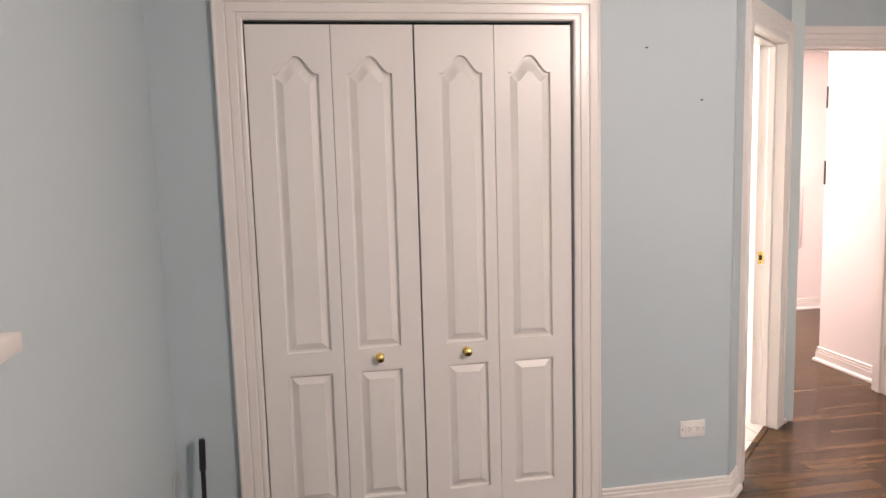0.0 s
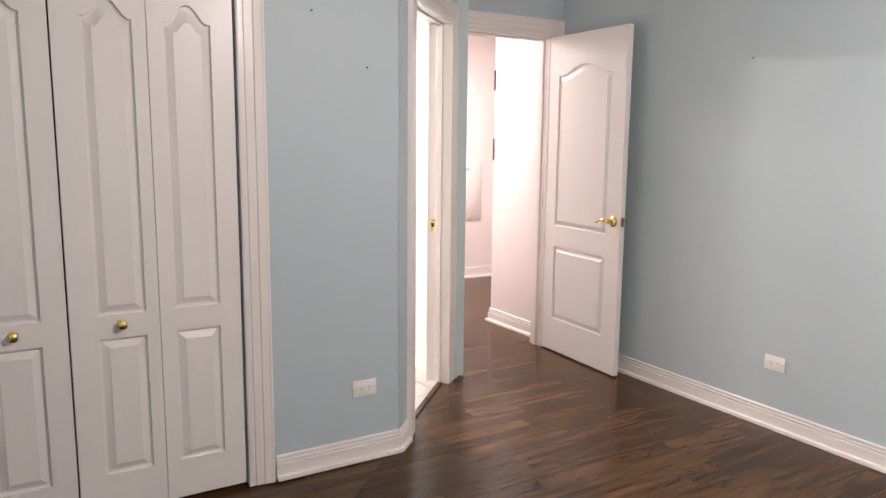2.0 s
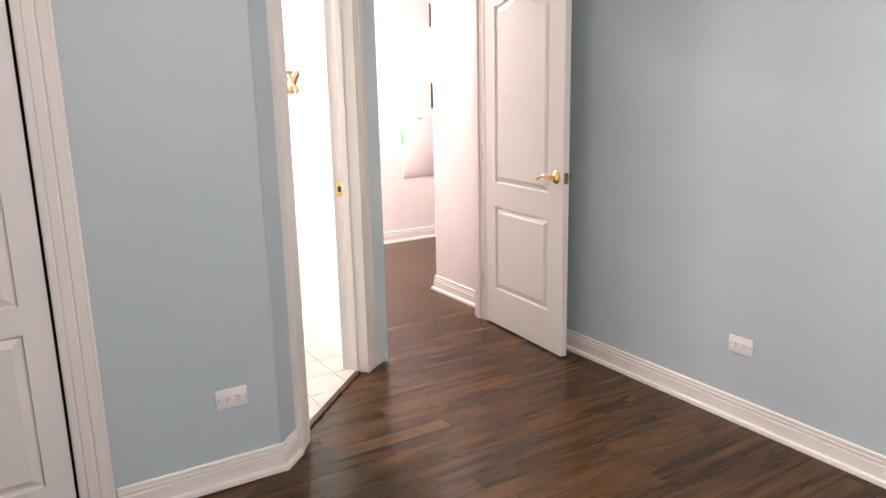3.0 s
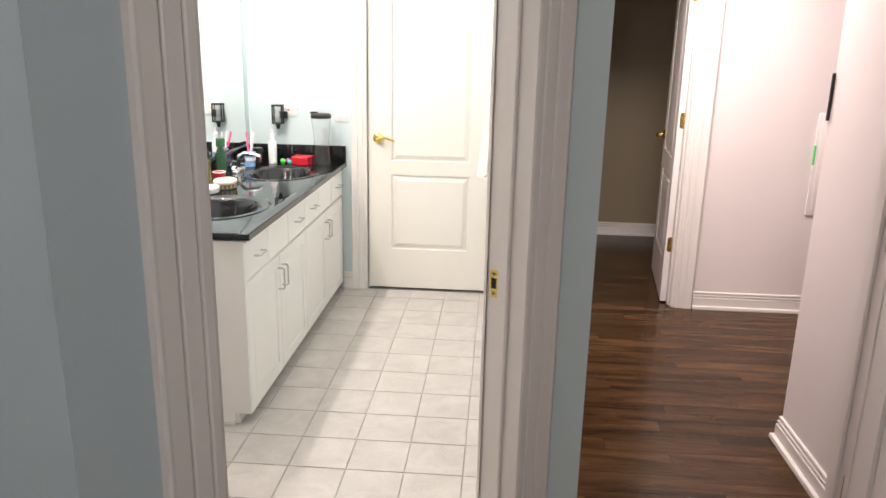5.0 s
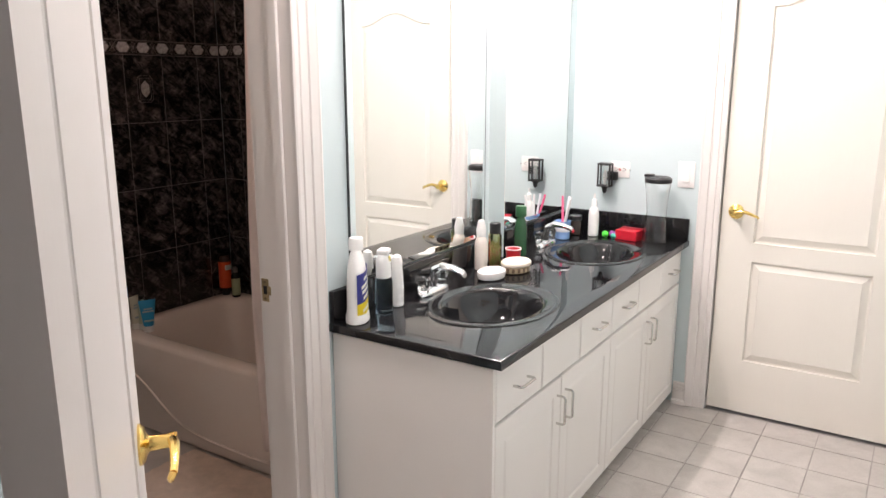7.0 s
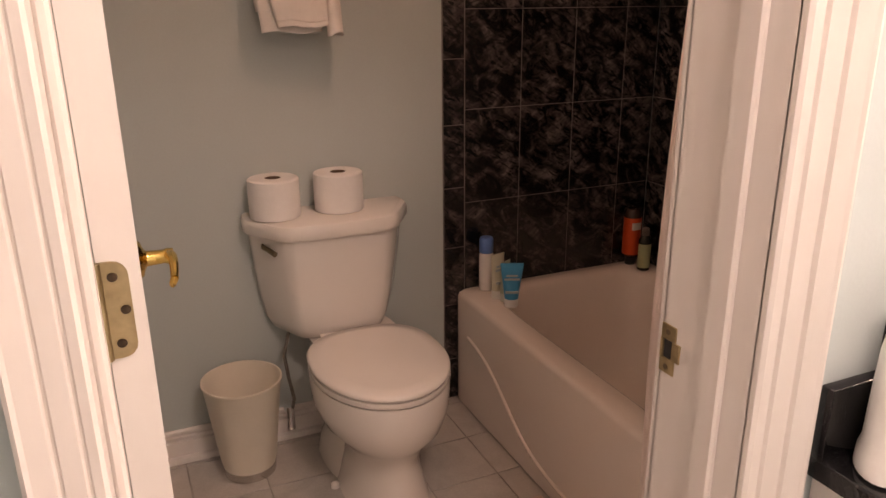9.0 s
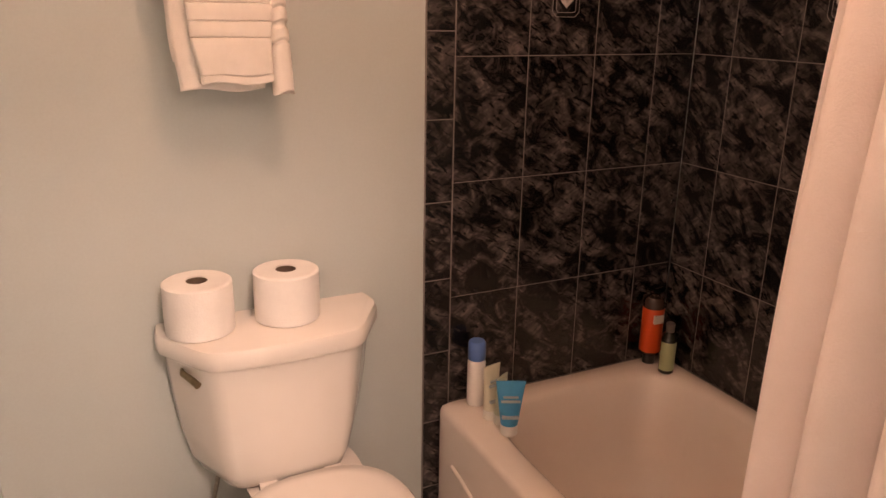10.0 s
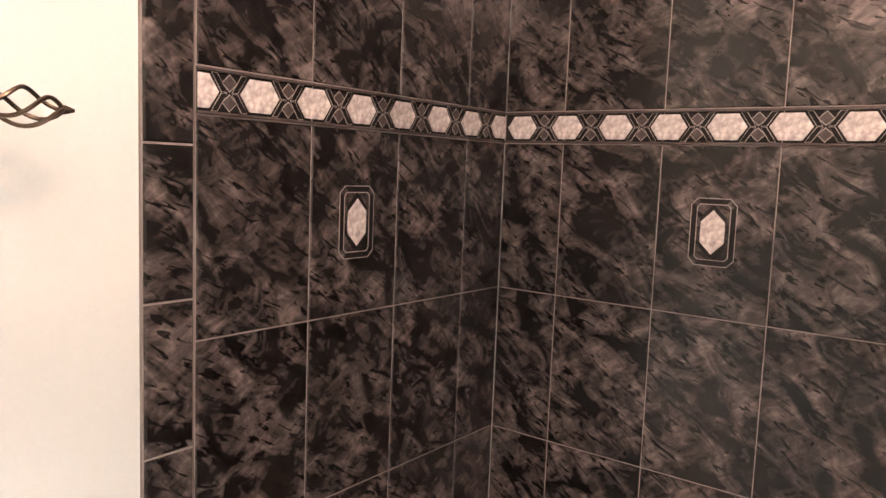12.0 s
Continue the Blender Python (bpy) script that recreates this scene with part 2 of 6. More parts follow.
GREYIN = surface("grey_inlay", (0.06, 0.052, 0.05), 0.25, 0.3, 40, 90, 0)
LINEIN = surface("pale_inlay_line", (0.23, 0.21, 0.2), 0.3, 0.1, 30, 90, 0)
PORC = surface("white_porcelain", (0.80, 0.76, 0.72), 0.1, 0.02, 2, 40, 0, coat=0.4)
TUBW = surface("almond_tub_enamel", (0.78, 0.70, 0.645), 0.13, 0.03, 2, 60, 0, coat=0.3)
PAPER = surface("toilet_paper", (0.86, 0.84, 0.82), 0.95, 0.05, 20, 220, 0.25)
CARD = surface("brown_card_core", (0.16, 0.11, 0.08), 0.9, 0.15, 20, 150, 0.1)
TOWEL = surface("white_terry", (0.84, 0.80, 0.76), 0.98, 0.07, 14, 520, 0.45)
MATC = surface("beige_bath_mat", (0.64, 0.52, 0.43), 0.98, 0.12, 18, 330, 0.9)
CURT = surface("cream_curtain_cloth", (0.80, 0.70, 0.665), 0.85, 0.05, 6, 300, 0.3)
CABW = surface("white_cabinet_paint", (0.85, 0.815, 0.78), 0.35, 0.025, 1.5, 90, 0.03)
PLATE = surface("white_plastic", (0.82, 0.80, 0.78), 0.35, 0.03, 8, 90, 0.01)
SLOT = surface("outlet_slot", (0.03, 0.03, 0.03), 0.6, 0.1, 8, 90, 0)
BINW = surface("ivory_plastic", (0.74, 0.68, 0.58), 0.42, 0.05, 6, 120, 0.03)
BLACKP = surface("black_plastic", (0.015, 0.015, 0.016), 0.35, 0.15, 12, 120, 0.02)
MIRROR = surface("mirror_silver", (0.93, 0.95, 0.94), 0.015, 0.0, 1, 10, 0, 1.0)
EDGEM = surface("mirror_edge", (0.03, 0.04, 0.04), 0.3, 0.2, 12, 90, 0)
PINE = surface("honey_pine", (0.50, 0.25, 0.085), 0.45, 0.2, 8, 60, 0.06, stretch=(1, 0.2, 1))
BLACKM = surface("black_metal", (0.012, 0.012, 0.012), 0.4, 0.2, 12, 90, 0)
GLASS = glass_material("clear_glass")
BULB = glow("lit_bulb", (1.0, 0.9, 0.8), 12.0)
DOME = glow("lit_dome_glass", (1.0, 0.86, 0.72), 4.0)


def plain(name, color, rough=0.4):
    return surface(name, color, rough, 0.06, 14, 120, 0.02)


# ---- mesh tools ----
def box(bm, x0, y0, z0, x1, y1, z1, bevel=0.0, seg=2):
    r = bmesh.ops.create_cube(bm, size=1.0, matrix=Matrix.Translation(((x0 + x1) / 2, (y0 + y1) / 2, (z0 + z1) / 2)) @ Matrix.Diagonal((abs(x1 - x0), abs(y1 - y0), abs(z1 - z0), 1)))
    if bevel:
        edges = list({e for v in r["verts"] for e in v.link_edges})
        bmesh.ops.bevel(bm, geom=edges, offset=bevel, segments=seg, profile=0.5, affect='EDGES')
    return bm


def rod(bm, p0, p1, r0, r1=None, seg=16):
    p0, p1 = Vector(p0), Vector(p1)
    d = p1 - p0
    m = Matrix.Translation((p0 + p1) / 2) @ d.to_track_quat('Z', 'Y').to_matrix().to_4x4()
    bmesh.ops.create_cone(bm, cap_ends=True, segments=seg, radius1=r0, radius2=r0 if r1 is None else r1, depth=d.length, matrix=m)
    return bm


def loops(bm, rings, close=True, cap0=False, cap1=False):
    """Skins a row of rings, each a list of points of the same count."""
    made = [[bm.verts.new(p) for p in ring] for ring in rings]
    n = len(made[0])
    for a, b in zip(made, made[1:]):
        for i in range(n if close else n - 1):
            j = (i + 1) % n
            bm.faces.new((a[i], a[j], b[j], b[i]))
    if cap0:
        bm.faces.new(list(reversed(made[0])))
    if cap1:
        bm.faces.new(made[-1])
    return bm


def lathe(bm, profile, x=0.0, y=0.0, z=0.0, seg=28, sx=1.0, sy=1.0, cap0=True, cap1=True):
    rings = [[(x + r * sx * math.cos(2 * math.pi * i / seg), y + r * sy * math.sin(2 * math.pi * i / seg), z + h) for i in range(seg)] for r, h in profile]
    return loops(bm, rings, True, cap0, cap1)


def tube(bm, pts, r, seg=10, r1=None):
    pts = [Vector(p) for p in pts]
    rings = []
    side = None
    for i, p in enumerate(pts):
        d = (pts[min(i + 1, len(pts) - 1)] - pts[max(i - 1, 0)]).normalized()
        if side is None:
            side = d.orthogonal().normalized()
        side = (side - d * side.dot(d)).normalized()
        up = d.cross(side)
        rr = r if r1 is None else r + (r1 - r) * i / (len(pts) - 1)
        rings.append([p + (side * math.cos(2 * math.pi * k / seg) + up * math.sin(2 * math.pi * k / seg)) * rr for k in range(seg)])
    return loops(bm, rings, True, True, True)


def finish(name, bm, material, m=None, smooth=True, angle=32):
    bmesh.ops.recalc_face_normals(bm, faces=bm.faces)
    me = bpy.data.meshes.new(name)
    bm.to_mesh(me)
    bm.free()
    for mm in (material if isinstance(material, (list, tuple)) else [material]):
        me.materials.append(mm)
    if smooth and len(me.polygons):
        me.polygons.foreach_set("use_smooth", [True] * len(me.polygons))
        me.set_sharp_from_angle(angle=radians(angle))
    ob = new(name, me)
    if m is not None:
        ob.matrix_world = m
    return ob


def part(name, bm, material, parent, label="", m=None, smooth=True, angle=32):
    ob = finish(name, bm, material, None, smooth, angle)
    ob.parent = parent
    if m is not None:
        ob.matrix_local = m
    if label:
        ob["label"] = label
    return ob


def thing(name, label, category, m=None, group="", kind=""):
    ob = new(name)
    ob.empty_display_size = 0.05
    if m is not None:
        ob.matrix_world = m
    return tagged(ob, label, category, group, kind)


def single(name, bm, material, label, category, m=None, group="", kind="", smooth=True):
    return tagged(finish(name, bm, material, m, smooth), label, category, group, kind)


def B():
    return bmesh.new()


def wall(name, p0, p1, thick, z0, z1, openings, material, label):
    """A wall whose seen face runs from p0 to p1; it is thick to the left of that way. Openings: (s0, s1, bottom, top)."""
    p0, p1 = Vector((*p0, 0)), Vector((*p1, 0))
    length = (p1 - p0).length
    a = math.atan2(p1.y - p0.y, p1.x - p0.x)
    ss = sorted({0.0, length, *[v for o in openings for v in o[:2]]})
    zs = sorted({z0, z1, *[v for o in openings for v in o[2:]]})
    bm = B()

    def solid(i, j):
        if not (0 <= i < len(ss) - 1 and 0 <= j < len(zs) - 1):
            return False
        cs, cz = (ss[i] + ss[i + 1]) / 2, (zs[j] + zs[j + 1]) / 2
        return not any(o[0] < cs < o[1] and o[2] < cz < o[3] for o in openings)

    vs = {}

    def v(i, k, j):
        if (i, k, j) not in vs:
            vs[i, k, j] = bm.verts.new((ss[i], k * thick, zs[j]))
        return vs[i, k, j]

    for i in range(len(ss) - 1):
        for j in range(len(zs) - 1):
            if not solid(i, j):
                continue
            bm.faces.new((v(i, 0, j), v(i + 1, 0, j), v(i + 1, 0, j + 1), v(i, 0, j + 1)))
            bm.faces.new((v(i, 1, j), v(i, 1, j + 1), v(i + 1, 1, j + 1), v(i + 1, 1, j)))
            if not solid(i - 1, j):
                bm.faces.new((v(i, 0, j), v(i, 0, j + 1), v(i, 1, j + 1), v(i, 1, j)))
            if not solid(i + 1, j):
                bm.faces.new((v(i + 1, 0, j), v(i + 1, 1, j), v(i + 1, 1, j + 1), v(i + 1, 0, j + 1)))
            if not solid(i, j - 1):
                bm.faces.new((v(i, 0, j), v(i, 1, j), v(i + 1, 1, j), v(i + 1, 0, j)))
            if not solid(i, j + 1):
                bm.faces.new((v(i, 0, j + 1), v(i + 1, 0, j + 1), v(i + 1, 1, j + 1), v(i, 1, j + 1)))
    return single(name, bm, material, label, "wall", pose(p0.x, p0.y, 0, 0, 0, math.degrees(a)), kind="structure", smooth=False)


CASING = ((0.0, 0.0), (0.0, 0.010), (0.006, 0.013), (0.018, 0.013), (0.021, 0.0105), (0.024, 0.0105), (0.027, 0.015), (0.052, 0.016), (0.055, 0.0135), (0.058, 0.0135), (0.061, 0.019), (0.088, 0.022), (0.094, 0.024), (0.100, 0.022), (0.103, 0.0))


def casing(name, m, s0, s1, h, label, scale=1.0, left=True, right=True, material=None, left_scale=1.0):
    """Fluted door casing round an opening s0..s1, h high; local x runs along the wall, -y stands proud of it."""
    bm = B()
    rings = []
    for o, d in CASING:
        o *= scale
        ring = []
        if left:
            ring.append((s0 - o * left_scale, -d, 0.0))
        ring.append((s0 - (o * left_scale if left else 0), -d, h + o))
        ring.append((s1 + (o if right else 0), -d, h + o))
        if right:
            ring.append((s1 + o, -d, 0.0))
        rings.append(ring)
    loops(bm, rings, close=False)
    return single(name, bm, material or TRIM, label, "door casing", m, kind="structure", smooth=False)


def jamb(name, m, s0, s1, h, depth, label, stop=0.06, material=None):
    """Lining of an opening, with the door stop; local y runs from the near face to the far one."""
    t = 0.018
    root = thing(name, label, "door jamb", m, kind="structure")
    for nm, x0, x1, z0, z1 in (("side_jamb", s0, s0 + t, 0.0, h), ("side_jamb", s1 - t, s1, 0.0, h), ("head_jamb", s0 + t, s1 - t, h - t, h)):
        part(nm, box(B(), x0, -0.004, z0, x1, depth + 0.004, z1, 0.002, 1), material or TRIM, root)
    for x0, x1, z0, z1 in ((s0 + t, s0 + t + 0.011, 0, h - t), (s1 - t - 0.011, s1 - t, 0, h - t), (s0 + t + 0.011, s1 - t - 0.011, h - t - 0.011, h - t)):
        part("door_stop", box(B(), x0, stop, z0, x1, stop + 0.035, z1, 0.003, 1), material or TRIM, root)
    return root


BASE = ((0.0, 0.106), (0.007, 0.106), (0.010, 0.102), (0.010, 0.094), (0.0045, 0.0915), (0.0045, 0.0875), (0.013, 0.085), (0.013, 0.0775), (0.0075, 0.075), (0.0075, 0.071), (0.016, 0.0685), (0.016, 0.022), (0.029, 0.019), (0.031, 0.010), (0.031, 0.001), (0.0, 0.001))


def sweep(bm, profile, path):
    """Runs a profile (out, up) along a plan path; out is to the right of the way."""
    pts = [Vector(p) for p in path]
    rings = []
    for i, p in enumerate(pts):
        dirs = []
        if i:
            dirs.append((p - pts[i - 1]).normalized())
        if i < len(pts) - 1:
            dirs.append((pts[i + 1] - p).normalized())
        ns = [Vector((d.y, -d.x)) for d in dirs]
        n = ns[0] if len(ns) == 1 else (ns[0] + ns[1]) / max(0.2, 1 + ns[0].dot(ns[1]))
        rings.append([(p.x + n.x * o, p.y + n.y * o, u) for o, u in profile])
    return loops(bm, rings, True, True, True)


def baseboard(path, label="white profiled wooden baseboard", z=0.0, name="baseboard"):
    return single(name, sweep(B(), [(o, u + z) for o, u in BASE], path), TRIM, label, "baseboard", kind="structure", smooth=False)


def inset(poly, d):
    out = []
    n = len(poly)
    for i in range(n):
        a, b, c = Vector(poly[i - 1]), Vector(poly[i]), Vector(poly[(i + 1) % n])
        d1, d2 = (b - a).normalized(), (c - b).normalized()
        n1, n2 = Vector((-d1.y, d1.x)), Vector((-d2.y, d2.x))
        k = (n1 + n2) / max(0.3, 1 + n1.dot(n2))
        out.append((b.x + k.x * d, b.y + k.y * d))
    return out


def panel_outline(x0, z0, x1, z1, rise):
    """A panel counter-clockwise; rise > 0 gives the curved top, whose shoulders are at z1."""
    poly = [(x0, z0), (x1, z0), (x1, z1)]
    if rise > 0:
        w = x1 - x0
        for k in range(1, 14):
            u = k / 14
            e = abs(u - 0.5) * 2
            poly.append((x1 - w * u, z1 + rise * (0.5 + 0.5 * math.cos(math.pi * min(1, max(0, (e - 0.06) / 0.84)))) ))
    poly.append((x0, z1))
    return poly


def leaf_mesh(w, h, t, panels, depth=0.011):
    """A moulded door leaf: 0..w along x, 0..t along y, 0..h up, with panels sunk and raised in both faces."""
    bm = B()
    steps = ((0.0, 0.0), (0.0012, -depth * 0.9), (0.003, -depth), (0.010, -depth), (0.034, -0.0022), (0.0355, -0.0005))
    for face in (0, 1):
        y0, sg = (0.0, 1) if face == 0 else (t, -1)
        outer = [(0, 0), (w, 0), (w, h), (0, h)]
        edges = []

        def ring_of(poly, depth_here):
            vs = [bm.verts.new((x, y0 - sg * depth_here, z)) for x, z in poly]
            return vs

        def link(vs):
            return [bm.edges.new((vs[i], vs[(i + 1) % len(vs)])) for i in range(len(vs))]

        edges += link(ring_of(outer, 0.0))
        for p in panels:
            x0, z0, x1, z1, rise = p
            rings = [ring_of(panel_outline(x0 + i, z0 + i, x1 - i, z1 - i, rise * (1 - 2 * i / (x1 - x0)) if rise else 0.0), d) for i, d in steps]
            edges += link(rings[0])
            for a, b in zip(rings, rings[1:]):
                for i in range(len(a)):
                    j = (i + 1) % len(a)
                    bm.faces.new((a[i], a[j], b[j], b[i]))
            bm.faces.new(rings[-1])
        bmesh.ops.triangle_fill(bm, use_beauty=True, use_dissolve=False, edges=edges)
    for (x0, z0), (x1, z1) in (((0, 0), (w, 0)), ((w, 0), (w, h)), ((w, h), (0, h)), ((0, h), (0, 0))):
        vs = [bm.verts.new(p) for p in ((x0, 0, z0), (x1, 0, z1), (x1, t, z1), (x0, t, z0))]
        bm.faces.new(vs)
    bmesh.ops.remove_doubles(bm, verts=bm.verts, dist=0.0002)
    return bm


def lever(parent, x, z, y, out, way, material, label="curved brass lever handle"):
    """Rose, neck and lever on the face y; out is +1 or -1 along y, way the side along x to which the lever points."""
    bm = B()
    prof = ((0.033, 0.0), (0.033, 0.004), (0.028, 0.009), (0.018, 0.012), (0.013, 0.016), (0.0115, 0.042), (0.0135, 0.048), (0.0125, 0.058))
    rings = [[(x + r * math.cos(2 * math.pi * i / 20), y + out * d, z + r * math.sin(2 * math.pi * i / 20)) for i in range(20)] for r, d in prof]
    loops(bm, rings, True, True, True)
    pts = [(x + way * u * 0.095, y + out * (0.05 + 0.004 * math.sin(u * 3)), z + 0.009 * math.sin(u * 4.2)) for u in [k / 10 for k in range(11)]]
    tube(bm, pts, 0.0095, 10, 0.006)
    tube(bm, [pts[-1], (pts[-1][0] + way * 0.006, pts[-1][1] - out * 0.004, pts[-1][2] - 0.006), (pts[-1][0] + way * 0.002, pts[-1][1] - out * 0.004, pts[-1][2] - 0.009)], 0.006, 8, 0.005)
    return part("lever_handle", bm, material, parent, label)


def hinge(parent, x, y, z, material, nx=1, label="brass hinge", pin=-1):
    """A hinge leaf let into a door's edge: round corners away from the pin, which stands on the side pin of y."""
    bm = B()
    far, near, r = y - pin * 0.007, y + pin * 0.0165, 0.013
    seg = [(near, z - 0.045), (near, z + 0.045)]
    seg += [(far + pin * r * (1 - math.sin(a)), z + 0.045 - r * (1 - math.cos(a))) for a in map(radians, (0, 22, 45, 68, 90))]
    seg += [(far + pin * r * (1 - math.cos(a)), z - 0.045 + r * (1 - math.sin(a))) for a in map(radians, (0, 22, 45, 68, 90))]
    loops(bm, [[(x, q, w) for q, w in seg], [(x + nx * 0.002, q, w) for q, w in seg]], True, True, True)
    rod(bm, (x + nx * 0.003, y + pin * 0.019, z - 0.045), (x + nx * 0.003, y + pin * 0.019, z + 0.045), 0.005, seg=12)
    leaf = part("hinge", bm, material, parent, label)
    for k in (-0.031, 0, 0.031):
        yy = y + pin * (0.006 if k else -0.001)
        part("screw", lathe(B(), ((0.0045, 0.0), (0.004, 0.0012), (0.0015, 0.0008)), 0, 0, 0, 12), BRONZE, leaf, m=pose(x + nx * 0.0019, yy, z + k, 0, 90 * nx, 0))
    return leaf


def clip_poly(poly, a, b, c):
    """Keeps the part of a plan polygon where a x + b y >= c."""
    out = []
    for i, p in enumerate(poly):
        q = poly[(i + 1) % len(poly)]
        dp, dq = a * p[0] + b * p[1] - c, a * q[0] + b * q[1] - c
        if dp >= 0:
            out.append(p)
        if dp * dq < 0:
            t = dp / (dp - dq)
            out.append((p[0] + (q[0] - p[0]) * t, p[1] + (q[1] - p[1]) * t))
    return out


def prism(bm, poly, z0, z1, chamfer=0.0):
    rings = [[(x, y, z0) for x, y in poly], [(x, y, z1 - chamfer) for x, y in poly]]
    if chamfer:
        rings.append([(x, y, z1) for x, y in inset(poly, chamfer)])
    return loops(bm, rings, True, True, True)

# ---- the building: closet wall along x, y leads away from the bedroom ----
CEIL = 2.5
XL, XR, YC = -0.725, 3.36, 3.39
XM, YF, XB = 0.705, 6.855, 2.28
XT, YT, YN = -0.894, 6.073, 4.265
XW = 0.555
D45 = pose(1.585, 3.385, 0, 0, 0, 45)
L45 = 1.225

wall("wall_closet", (-0.85, YC), (1.585, YC), 0.12, 0, CEIL, [(0.465, 1.729, 0.0, 2.05)], BLUE, "pale blue painted wall round the closet")
wall("wall_left", (XL, -2.1), (XL, YC), 0.1, 0, CEIL, [(2.45, 3.95, 1.235, 2.2)], BLUE, "pale blue painted wall with a window")
wall("wall_right", (XR, 4.42), (XR, -2.1), 0.11, 0, CEIL, [], BLUE, "pale blue painted bedroom wall")
# the opening in this unseen wall is added to let light in
wall("wall_back", (XR + 0.1, -2.1), (XL - 0.1, -2.1), 0.1, 0, CEIL, [(1.4, 3.1, 0.9, 2.1)], BLUE, "pale blue painted wall with a window")
wall("wall_diagonal", (1.585, 3.385), (1.585 + L45 * 0.70711, 3.385 + L45 * 0.70711), 0.12, 0, CEIL, [(0.212, 1.001, 0.0, 2.085)], BLUE, "pale blue diagonal wall with the bathroom doorway")
wall("wall_bedroom_door", (2.44, 4.42), (XR + 0.11, 4.42), 0.12, 0, CEIL, [(0.0, 0.835, 0.0, 2.11)], BLUE, "pale blue wall over the bedroom doorway")
wall("wall_hall_left", (2.452, YF), (2.452, 4.262), 0.003, 0, CEIL, [], HALLW, "white hall wall")
wall("wall_hall_right", (3.375, 4.54), (3.375, 5.2), -0.2, 0, CEIL, [], HALLW, "warm white hall wall")
wall("wall_hall_near", (3.575, 5.2), (5.6, 5.2), -0.1, 0, CEIL, [], HALLW, "warm white hall wall")
wall("wall_hall_end", (5.6, 5.1), (5.6, 6.9), -0.1, 0, CEIL, [], HALLW, "warm white hall end wall")
wall("wall_hall_far", (2.44, 6.79), (5.7, 6.79), 0.12, 0, CEIL, [(0.06, 0.862, 0.0, 2.06)], HALLW, "warm white hall wall with a doorway")
# unlit room: the shade is in the dark tan wall colour
wall("wall_dark_room_far", (2.3, 8.6), (4.7, 8.6), 0.1, 0, CEIL, [], SHADEDTAN, "tan wall of the unlit room, its shade put into the paint colour")
wall("wall_dark_room_left", (2.44, 6.94), (2.44, 8.6), 0.1, 0, CEIL, [], SHADEDTAN, "tan wall of the unlit room, its shade put into the paint colour")
wall("wall_dark_room_right", (4.6, 8.6), (4.6, 6.91), 0.1, 0, CEIL, [], SHADEDTAN, "tan wall of the unlit room, its shade put into the paint colour")
wall("wall_mirror_side", (XM, 3.62), (XM, YF), XM - XW, 0, CEIL, [(0.62, 1.328, 0.0, 2.085)], AQUA, "pale aqua bathroom wall behind the vanity")
wall("wall_bath_near", (1.66, 3.62), (XW, 3.62), 0.1, 0, CEIL, [], AQUA, "pale aqua bathroom wall")
wall("wall_bath_far", (0.59, YF), (2.452, YF), 0.12, 0, CEIL, [(0.815, 1.615, 0.0, 2.075)], AQUA, "pale aqua bathroom wall with a closed door")
wall("wall_bath_right", (XB, YF), (XB, 4.17), 0.17, 0, CEIL, [], AQUA, "pale aqua bathroom wall")
wall("wall_toilet", (XT, YN), (XT, YT + 0.02), 0.1, 0, CEIL, [], SAGE, "pale green wall behind the toilet")
wall("wall_tub_back", (XT - 0.1, YT + 0.012), (XW, YT + 0.012), 0.1, 0, CEIL, [], SAGE, "wall behind the bathtub")
wall("wall_toilet_near", (XW - 0.003, YN), (XT - 0.1, YN), 0.12, 0, CEIL, [], SAGE, "pale green wall behind the open door")

bm = B()
box(bm, -1.2, -2.3, CEIL, 5.8, 8.8, CEIL + 0.1)
single("ceiling", bm, CEILW, "off-white painted ceiling", "ceiling", kind="structure", smooth=False)
bm = B()
box(bm, -1.2, -2.3, -0.2, 5.8, 8.8, -0.006)
single("floor", bm, WOOD, "dark brown oak floor", "floor", kind="structure", smooth=False)

# ceiling air grille over the bedroom door
vent = thing("ceiling_vent", "dusty metal air grille in the bedroom ceiling", "air vent", pose(2.79, 4.02, CEIL - 0.001, 180, 0, 17))
bm = B()
for x0, y0, x1, y1 in ((-0.19, -0.075, 0.19, -0.055), (-0.19, 0.055, 0.19, 0.075), (-0.19, -0.055, -0.165, 0.055), (0.165, -0.055, 0.19, 0.055)):
    box(bm, x0, y0, 0.0, x1, y1, 0.008, 0.002, 1)
part("frame", bm, CEILW, vent)
part("backing", box(B(), -0.165, -0.055, 0.0, 0.165, 0.055, 0.002), SHADEBLACK, vent)
for k in range(7):
    part("slat", box(B(), -0.165, -0.049 + k * 0.0155, 0.002, 0.165, -0.045 + k * 0.0155, 0.007), OLDBRASS, vent, smooth=False)

# casings and jambs
casing("trim_closet", pose(-0.385, YC, 0), 0.0, 1.264, 2.05, "white fluted casing round the closet doors", 1.06)
casing("trim_bath_door", D45, 0.235, 0.978, 2.07, "white fluted casing round the bathroom doorway", 1.05)
casing("trim_bath_door_inside", pose(*(D45 @ Vector((1.213, 0.12, 0))), 0, 0, 225), 0.235, 0.978, 2.07, "white fluted casing inside the bathroom doorway", 1.0)
jamb("jamb_bath_door", D45, 0.212, 1.001, 2.085, 0.12, "white painted bathroom door jamb", 0.045)
casing("trim_bedroom_door", pose(2.455, 4.42, 0), 0.0, 0.82, 2.11, "white fluted casing round the bedroom doorway", 1.0, left=False)
